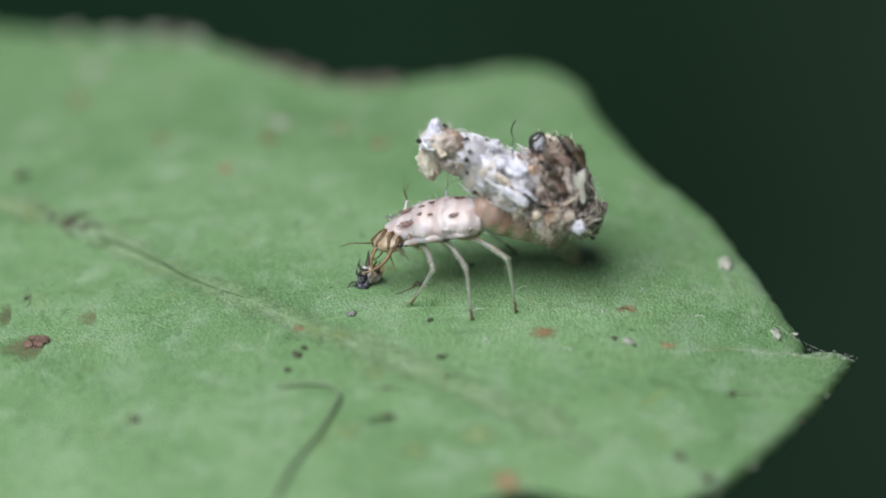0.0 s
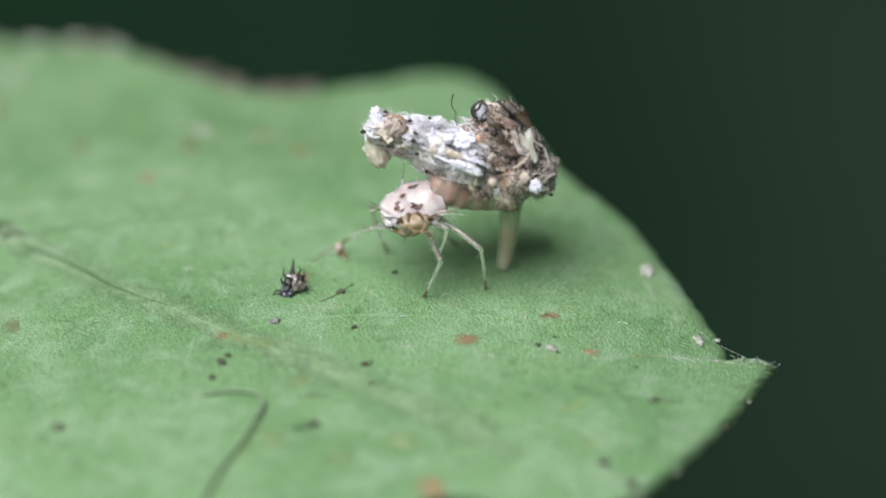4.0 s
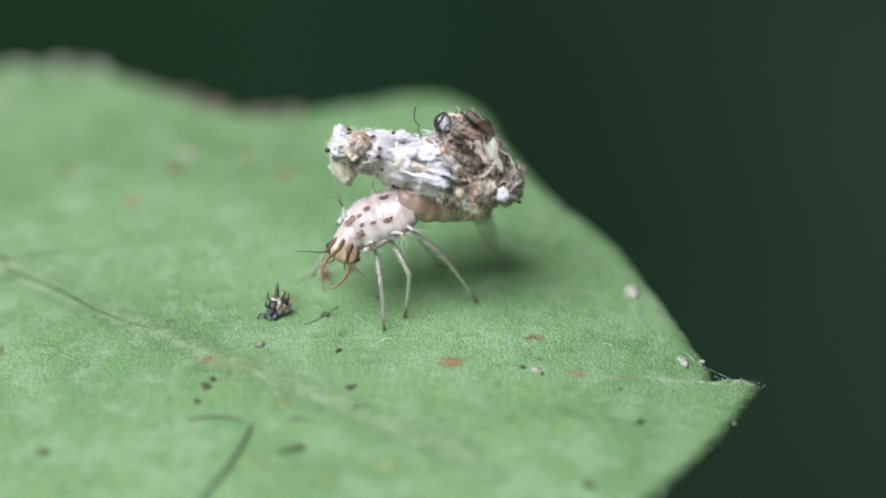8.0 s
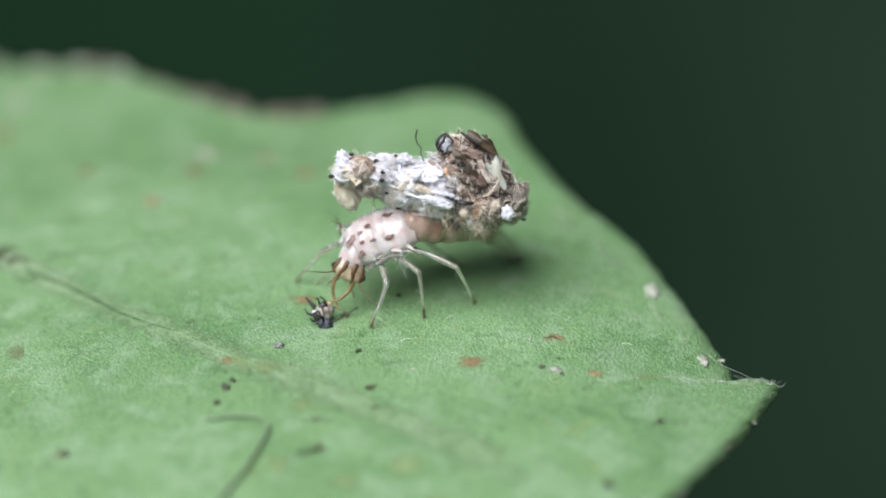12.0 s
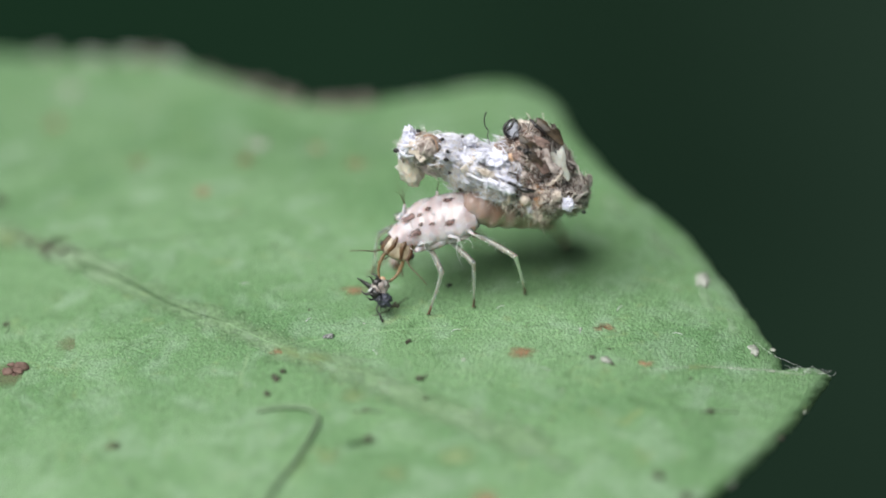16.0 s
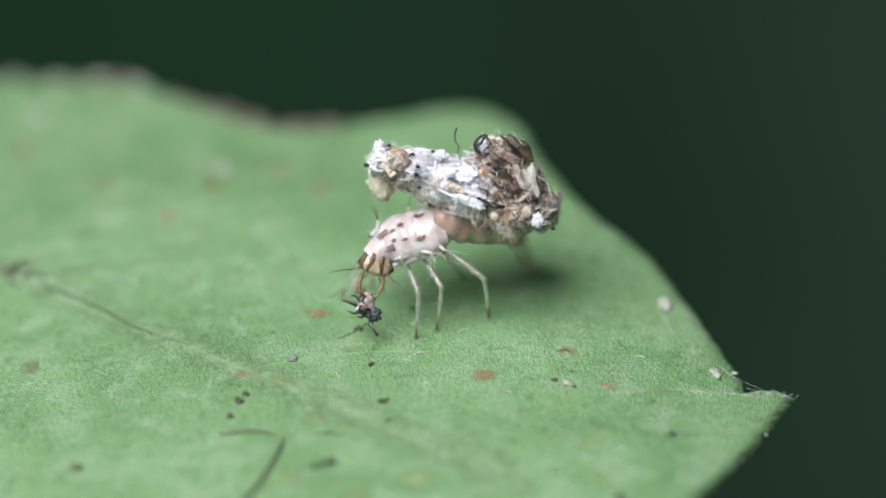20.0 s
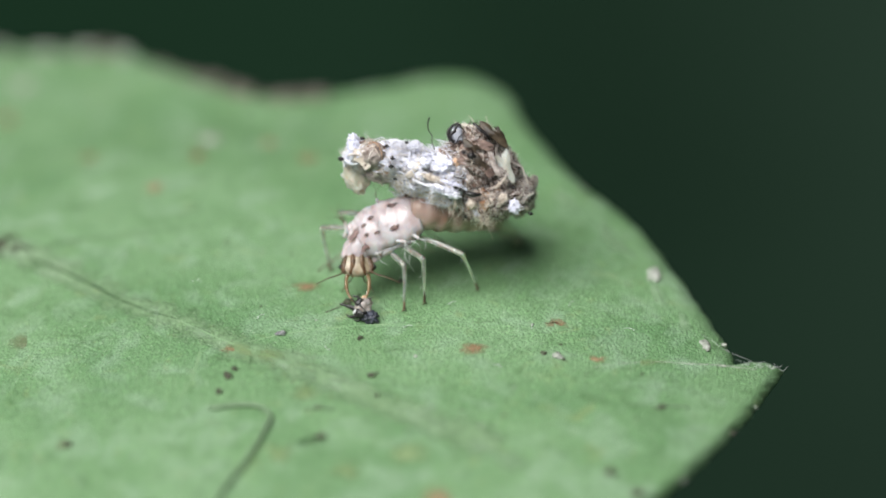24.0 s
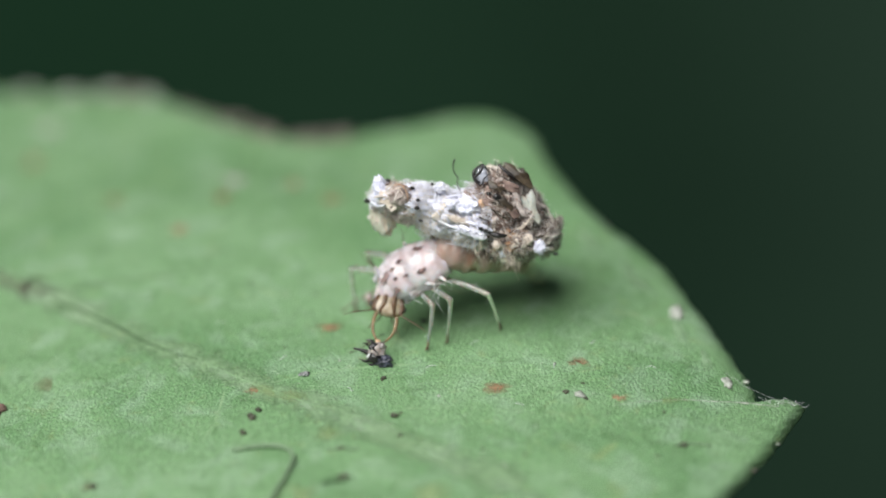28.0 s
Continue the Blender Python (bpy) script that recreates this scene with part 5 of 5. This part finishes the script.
def motions():
    """Key the larva, its joints and its prey."""
    root_rows = [
        (0, -0.23, -1.6, 3, 10.04), (0.5, 0.05, -1.6, 3.15, 9.05), (1, 0.23, -1.6, 3.18, 5.9), (1.5, 0.4, -1.6, 3.24, 5.64),
        (2, 0.32, -1.28, 3.34, 4.49), (2.5, 0.57, -0.96, 3.33, 7.94), (3, 0.43, -0.89, 3.33, 6.16),
        (3.5, 0.27, -0.88, 3.17, 1.84), (4, 0.41, -0.87, 3.55, -0.53), (4.5, 0.45, -0.86, 3.55, -0.56),
        (6.5, 0.41, -0.83, 4.07, -8.38), (7, 0.1, -0.82, 3.77, -8.61), (7.5, -0.13, -0.81, 3.55, -6.78),
        (8, -0.04, -0.8, 3.78, -3.67), (8.5, -0.47, -0.72, 3.16, -4.7), (9, -0.5, -0.7, 3.05, -2.85),
        (9.5, -0.55, -0.7, 3.12, -5.99), (10, -0.57, -0.7, 3.05, -6.72), (10.5, -0.52, -0.7, 3.08, -6.51),
        (11, -0.53, -0.7, 3.08, -6.05), (11.5, -0.49, -0.7, 3.06, -6.1), (12, -0.43, -0.7, 3.11, -5.83),
        (12.5, -0.34, -0.7, 3.15, -3.43), (14.5, -0.02, -0.7, 3.36, -0.24), (15, -0.06, -0.7, 3.32, -0.88),
        (15.5, -0.12, -0.7, 3.28, -0.88), (16, -0.08, -0.7, 3.31, -0.11), (16.5, -0.06, -0.7, 3.34, -0.12),
        (17, -0.04, -0.7, 3.38, -0.12), (17.5, 0.01, -0.7, 3.42, -0.65), (18, 0.02, -0.7, 3.47, -1.45),
        (18.5, 0.11, -0.7, 3.58, 0.89), (19, 0.14, -0.7, 3.54, 1.16), (19.5, 0.1, -0.7, 3.53, 1.15), (20, 0.1, -0.7, 3.53, 0.51),
        (20.5, 0.11, -0.7, 3.51, 0.26), (21, 0.1, -0.7, 3.5, 0.63), (21.5, 0.05, -0.7, 3.44, -0.01),
        (23.5, -0.22, -0.7, 3.08, -1.19), (24, -0.23, -0.7, 3.06, -1.93), (24.5, -0.19, -0.7, 3.08, -1.85),
        (25, -0.18, -0.7, 3.09, -1.45), (25.5, -0.17, -0.7, 3.08, -1.99), (26, -0.17, -0.7, 3.06, -1.71),
        (26.5, -0.25, -0.7, 2.98, -2.63), (27, -0.17, -0.7, 3.03, -2.26), (27.5, -0.14, -0.7, 3.03, -1.71),
        (28, -0.13, -0.7, 3.03, -1.87),
    ]
    neck_rows = [
        (0, -3.01, -1.6, 1.42), (0.4, -2.79, -1.76, 1.54), (0.6, -2.34, -1.84, 1.38), (0.8, -2.08, -1.92, 1.41),
        (1, -1.91, -2, 1.69), (1.5, -1.25, -2.12, 1.76), (2, -1.26, -1.93, 1.66), (2.5, -1.32, -1.74, 1.7),
        (3, -1.18, -1.79, 1.78), (3.5, -1.65, -1.82, 1.61), (4, -0.63, -1.84, 2.16), (4.5, -0.4, -1.86, 2.04),
        (6.5, 0.31, -1.93, 2.62), (7, -0.63, -1.82, 1.49), (7.5, -1.56, -1.61, 1.41), (8, -1.81, -1.5, 2.03),
        (8.3, -2.26, -1.39, 1.69), (8.5, -2.53, -1.32, 1.28), (9.5, -2.59, -1.3, 1.54), (10, -2.51, -1.3, 1.46),
        (10.5, -2.51, -1.3, 1.45), (11, -2.56, -1.3, 1.51), (11.5, -2.38, -1.3, 1.51), (12, -2.17, -1.3, 1.39),
        (12.5, -2.39, -1.3, 1.36), (14.5, -2.27, -1.3, 1.67), (15, -2.29, -1.3, 1.76), (15.5, -2.19, -1.3, 1.74),
        (16, -2.21, -1.3, 1.74), (17, -2.03, -1.3, 1.71), (18, -1.65, -1.3, 1.91), (18.5, -1.72, -1.3, 1.75),
        (19, -1.84, -1.3, 1.9), (20, -1.86, -1.3, 1.96), (21, -1.79, -1.3, 2.06), (21.5, -1.85, -1.3, 1.67),
        (23.5, -2.22, -1.3, 1.17), (24, -2.16, -1.3, 1.14), (25, -1.94, -1.3, 1.19), (28, -1.88, -1.3, 1.13),
    ]
    tip_rows = [
        (0, -3.58, -2.61, 0.89), (0.4, -3.78, -2.55, 1.45), (0.6, -3.36, -2.59, 1.51), (0.8, -2.19, -3.17, 1.72),
        (1, -2.31, -3.16, 2.1), (1.5, -1.58, -3.32, 2.13), (2, -1.49, -3.15, 2.03), (2.5, -1.63, -2.89, 2.2),
        (3, -0.96, -3.05, 2.02), (3.5, -2.27, -2.84, 1.19), (4, -0.42, -3.08, 2.5), (4.5, -0.19, -3.11, 2.34),
        (6.5, 1.5, -2.32, 2.84), (7, -0.66, -2.55, 0.4), (7.5, -2.02, -2.42, 0.55), (8, -2.35, -2.26, 1.17),
        (8.3, -3.36, -1.98, 0.84), (8.5, -3.08, -2.41, 0.93), (9, -2.99, -2.49, 1.28), (9.5, -2.9, -2.42, 1.03),
        (10, -2.68, -2.37, 0.79), (10.5, -2.67, -2.36, 0.75), (11, -2.78, -2.01, 0.46), (12, -2.74, -1.96, 0.42),
        (12.5, -3.07, -2.12, 0.67), (14.5, -3.22, -1.94, 0.78), (15, -3.19, -1.96, 0.84), (15.5, -2.94, -2.02, 0.71),
        (16, -2.74, -2, 0.81), (17, -2.3, -2.03, 0.63), (18, -1.93, -2.07, 0.77), (18.5, -2.51, -2.3, 1.79),
        (19, -2.35, -1.98, 1.41), (20, -2.21, -2.12, 1.05), (21, -2.23, -2.01, 1.08), (21.5, -2.09, -2.26, 0.87),
        (23.5, -2.34, -2.28, 0.3), (24, -2.14, -2.33, 0.3), (25, -2.08, -2.39, 0.3), (28, -2.18, -2.4, 0.3),
    ]
    mid_rows = [
        (0, -1.81, -1.6, 1.81), (0.5, -1.42, -1.69, 1.95), (1, -1.11, -1.78, 1.87), (1.5, -0.9, -1.84, 1.87),
        (2, -0.91, -1.57, 1.91), (2.5, -0.71, -1.31, 1.95), (3, -0.81, -1.3, 1.92), (3.5, -0.93, -1.3, 1.82),
        (4, -0.67, -1.31, 2.17), (4.5, -0.49, -1.31, 2.13), (6.5, -0.09, -1.32, 2.61), (7, -0.2, -1.3, 2.12),
        (7.5, -0.82, -1.2, 1.95), (8, -1.09, -1.11, 2.42), (8.5, -1.58, -0.99, 1.71), (9, -1.68, -0.97, 1.7),
        (9.5, -1.74, -0.97, 1.85), (10, -1.77, -0.97, 1.84), (11, -1.69, -0.97, 1.86), (11.5, -1.63, -0.97, 1.81),
        (12.5, -1.49, -0.97, 1.9), (14.5, -1.26, -0.97, 2.06), (15.5, -1.36, -0.97, 1.98), (17, -1.25, -0.97, 2.09),
        (18, -1.09, -0.97, 2.13), (18.5, -1.08, -0.97, 2.3), (20.5, -1.09, -0.97, 2.21), (21.5, -1.14, -0.97, 2.17),
        (23.5, -1.52, -0.97, 1.73), (25, -1.4, -0.97, 1.73), (26, -1.4, -0.97, 1.69), (26.5, -1.44, -0.97, 1.59),
        (27, -1.39, -0.97, 1.67), (28, -1.34, -0.97, 1.65),
    ]
    prey_rows = [
        (0, -3.67, -1.61, 0.25, 0), (0.45, -3.64, -1.66, 0.25, 0), (8.2, -3.64, -1.66, 0.25, 0), (8.5, -3.5, -2.46, 0.93, 10),
        (9, -3.59, -2.54, 1.12, 15), (9.5, -3.27, -2.47, 0.9, 5), (10, -2.87, -2.42, 0.57, 30), (10.5, -2.88, -2.41, 0.53, 30),
        (11, -2.97, -2.06, 0.36, 35), (11.5, -2.9, -2.07, 0.26, 45), (12, -3.03, -2.01, 0.24, 45),
        (12.5, -3.26, -2.17, 0.67, 35), (14.5, -3.37, -1.99, 0.72, 60), (15, -3.32, -2.01, 0.74, 60),
        (15.5, -3.04, -2.07, 0.61, 60), (16, -2.87, -2.05, 0.66, 60), (17, -2.24, -2.08, 0.47, 80), (18, -1.95, -2.12, 0.66, 75),
        (18.5, -2.57, -2.35, 1.79, 70), (19, -2.42, -2.03, 1.29, 70), (20, -2.26, -2.17, 0.91, 75), (21, -2.27, -2.06, 0.98, 70),
        (21.5, -2.14, -2.31, 0.74, 70), (23.5, -2.35, -2.53, 0.22, 70), (24, -2.06, -2.48, 0.22, 75),
        (25, -2.08, -2.62, 0.22, 75), (26, -2.14, -2.65, 0.22, 75), (27, -2.26, -2.62, 0.22, 75), (28, -2.29, -2.65, 0.22, 75),
    ]
    tail_rows = [(0, 1.52, -0.55, 0.05), (3, 1.66, -0.77, 0.05), (4.5, 1.66, -0.77, 0.05), (6.5, 1.9, 1.0, 0.05), (10, 1.94, 1.13, 0.05), (20, 1.94, 1.11, 0.05), (28, 1.9, 1.1, 0.05)]
    foot_rows = {
        "near_front": [
        (0, -2.58, -2.8, 0.02), (0.9, -2.58, -2.91, 0.02), (1.2, -2.15, -2.19, 0.02), (1.5, -1.83, -2.91, 0.02),
        (2.2, -1.83, -2.91, 0.02), (2.6, -0.73, -1.9, 0.92), (3.1, -0.73, -1.9, 0.92), (3.4, -1.23, -2.05, 0.02),
        (3.6, -1.23, -2.05, 0.02), (3.9, 0, -1.8, 0.97), (4.7, 0, -1.8, 0.97), (6.3, 0.64, -1.54, 0.02),
        (6.8, 0.38, -1.85, 0.02), (7.1, 0.38, -1.85, 0.02), (7.4, -0.85, -2.27, 0.02), (8, -0.96, -2.52, 0.02),
        (8.25, -1.8, -2.24, 0.02), (15.8, -1.76, -2.55, 0.02), (16.6, -1.07, -1.21, 0.02), (17.6, -1.07, -1.21, 0.02),
        (18.2, -0.99, -2.24, 0.02), (28, -1, -2.22, 0.02),
        ],
        "near_mid": [
        (0, -1.05, -3.51, 0.02), (1.3, -1.02, -3.45, 0.02), (1.8, -0.97, -3.37, 0.02), (2.4, -0.38, -2.13, 0.02),
        (4.5, -0.33, -1.97, 0.02), (6.4, 1.11, -1.23, 0.02), (7.1, 0.7, -1.57, 0.02), (7.5, 0.54, -1.35, 0.02),
        (7.9, -0.43, -1.91, 0.02), (28, -0.5, -1.88, 0.02),
        ],
        "near_hind": [
        (0, 0.04, -3.13, 0.02), (1.6, 0.07, -3.07, 0.02), (2.4, 0.96, -2.33, 0.02), (3.6, 0.92, -2.27, 0.02),
        (3.9, 1.21, -1.63, 0.02), (8, 1.38, -1.18, 0.02), (8.5, 0.83, -1.23, 0.02), (28, 0.86, -1.26, 0.02),
        ],
        "far_front": [
        (0, -2.83, -0.21, 0.02), (3, -2.85, 0.51, 0.02), (4.5, -2.82, 0.6, 0.02), (6.4, -1.98, 0.4, 0.02),
        (7, -2.29, -0.64, 0.02), (7.5, -2.61, 0.02, 0.02), (8.4, -3.07, -0.09, 0.02), (9.5, -3.7, -0.01, 0.02),
        (12.5, -3.7, -0.01, 0.02), (16.5, -2.95, -0.18, 0.02), (28, -2.84, -0.18, 0.02),
        ],
        "far_mid": [
        (0, -1.39, -0.5, 0.02), (2, -1.4, 0.08, 0.02), (7, -1.11, 0.51, 0.02), (8.5, -2.12, 0.37, 0.02), (28, -2.12, 0.37, 0.02),
        ],
        "far_hind": [
        (0, 0.04, -0.21, 0.02), (2.2, 0.48, 0.51, 0.02), (8.2, 0.48, 0.66, 0.02), (28, 0.04, 0.8, 0.02),
        ],
    }

    def at(rows, t):
        for a, b in zip(rows, rows[1:]):
            if t <= b[0]:
                u = (t - a[0]) / (b[0] - a[0])
                return [p + (q - p) * u for p, q in zip(a[1:], b[1:])]
        return list(rows[-1][1:])

    def frame_of(origin, forward, up):
        x = forward.normalized()
        y = up.cross(x).normalized()
        z = x.cross(y)
        return Matrix(((x.x, y.x, z.x, origin.x * MM), (x.y, y.y, z.y, origin.y * MM), (x.z, y.z, z.z, origin.z * MM), (0, 0, 0, 1)))

    times = sorted({k * 0.25 for k in range(113)} | {0.4, 0.6, 0.9, 8.3})
    keys = {name: [] for name in ("larva", "meta", "meso", "pro", "head", "tail", "prey")}
    leg_keys = {name: ([], []) for name in legs}
    anchor = Vector((0.05, 0.1, -1.05)) * MM
    for t in times:
        x, y, z, a = at(root_rows, t)
        root = at_mm(x, y, z, -30) @ pose(0, 0, 0, 0, a, 0)
        back = root.inverted()
        keys["larva"].append((t, root))
        A = (root @ anchor) / MM
        M, Nk, J = (Vector(at(r, t)) for r in (mid_rows, neck_rows, tip_rows))
        C = 2 * M - 0.5 * (A + Nk)
        seg = {}
        for name, u in (("meta", 0.3), ("meso", 0.55), ("pro", 0.81)):
            p = A * (1 - u) ** 2 + C * (2 * u * (1 - u)) + Nk * u * u
            d = (C - A) * (2 * (1 - u)) + (Nk - C) * (2 * u)
            seg[name] = frame_of(p, d, Vector((0.0, -0.3, 1)).lerp(Vector((0.05, -0.6, 0.8)), min(1, max(0, (t - 1) / 5.5))))
            keys[name].append((t, back @ seg[name]))
        keys["head"].append((t, back @ frame_of(Nk, J - Nk, Vector((0.0, 0.25, 1)).lerp(Vector((0.05, -0.75, 0.65)), min(1, max(0, (t - 2) / 4.5))))))
        for name, (up_rows, low_rows) in leg_keys.items():
            side = 1 if name.startswith("near") else -1
            which, off = {"front": ("pro", -0.15), "mid": ("meso", -0.1), "hind": ("meta", -0.2)}[name.split("_")[1]]
            hip = (seg[which] @ (Vector((off, side * 0.34, -0.34)) * MM)) / MM
            foot = Vector(at(foot_rows[name], t))
            foot.z += leaf_z(foot.x, foot.y) + 0.03
            d = foot - hip
            UPPER, LOWER = LEG_SIZES[name]
            ln = min(d.length, UPPER + LOWER - 0.02)
            d.normalize()
            out = Vector((0.5, -0.62, 0.5)) if side > 0 else Vector((-0.65, 0.35, 0.35))
            pole = (out - d * out.dot(d)).normalized()
            along = (UPPER ** 2 - LOWER ** 2 + ln * ln) / (2 * ln)
            knee = hip + d * along + pole * math.sqrt(max(0.0, UPPER ** 2 - along ** 2))
            end = hip + d * ln
            up_m = frame_of(hip, knee - hip, pole)
            up_rows.append((t, back @ up_m))
            low_rows.append((t, up_m.inverted() @ frame_of(knee, end - knee, pole)))
        bx, by, bz = at(tail_rows, t)
        base = root @ (Vector((1.42, 1.7, -1.2)) * MM) / MM
        keys["tail"].append((t, back @ frame_of(base, Vector((bx, by, bz)) - base, Vector((0.3, 0.3, 1)))))
        x, y, z, a = at(prey_rows, t)
        keys["prey"].append((t, at_mm(x, y, z, -25) @ pose(0, 0, 0, 0, -a, 0)))
    for name, ob in (("larva", larva), ("meta", metathorax), ("meso", mesothorax), ("pro", prothorax), ("head", head), ("tail", tail), ("prey", prey)):
        walk(ob, keys[name])
    for s, ob in jaws.items():
        walk(ob, [(t, at_mm(0.4, s * 0.18, 0, 0, 0, -s * shut)) for t, shut in ((0, 14), (0.4, 4), (0.8, 20), (3.1, 20), (3.4, -12), (3.7, -8), (4.0, 20), (6.6, 20), (6.95, 0), (8.1, 2), (9.5, 16), (14.5, 14), (16.5, 6), (28, 4))])
    for name, (leg, low, foot) in legs.items():
        walk(leg, leg_keys[name][0])
        walk(low, leg_keys[name][1])
        walk(foot, leg_keys[name][1])


motions()
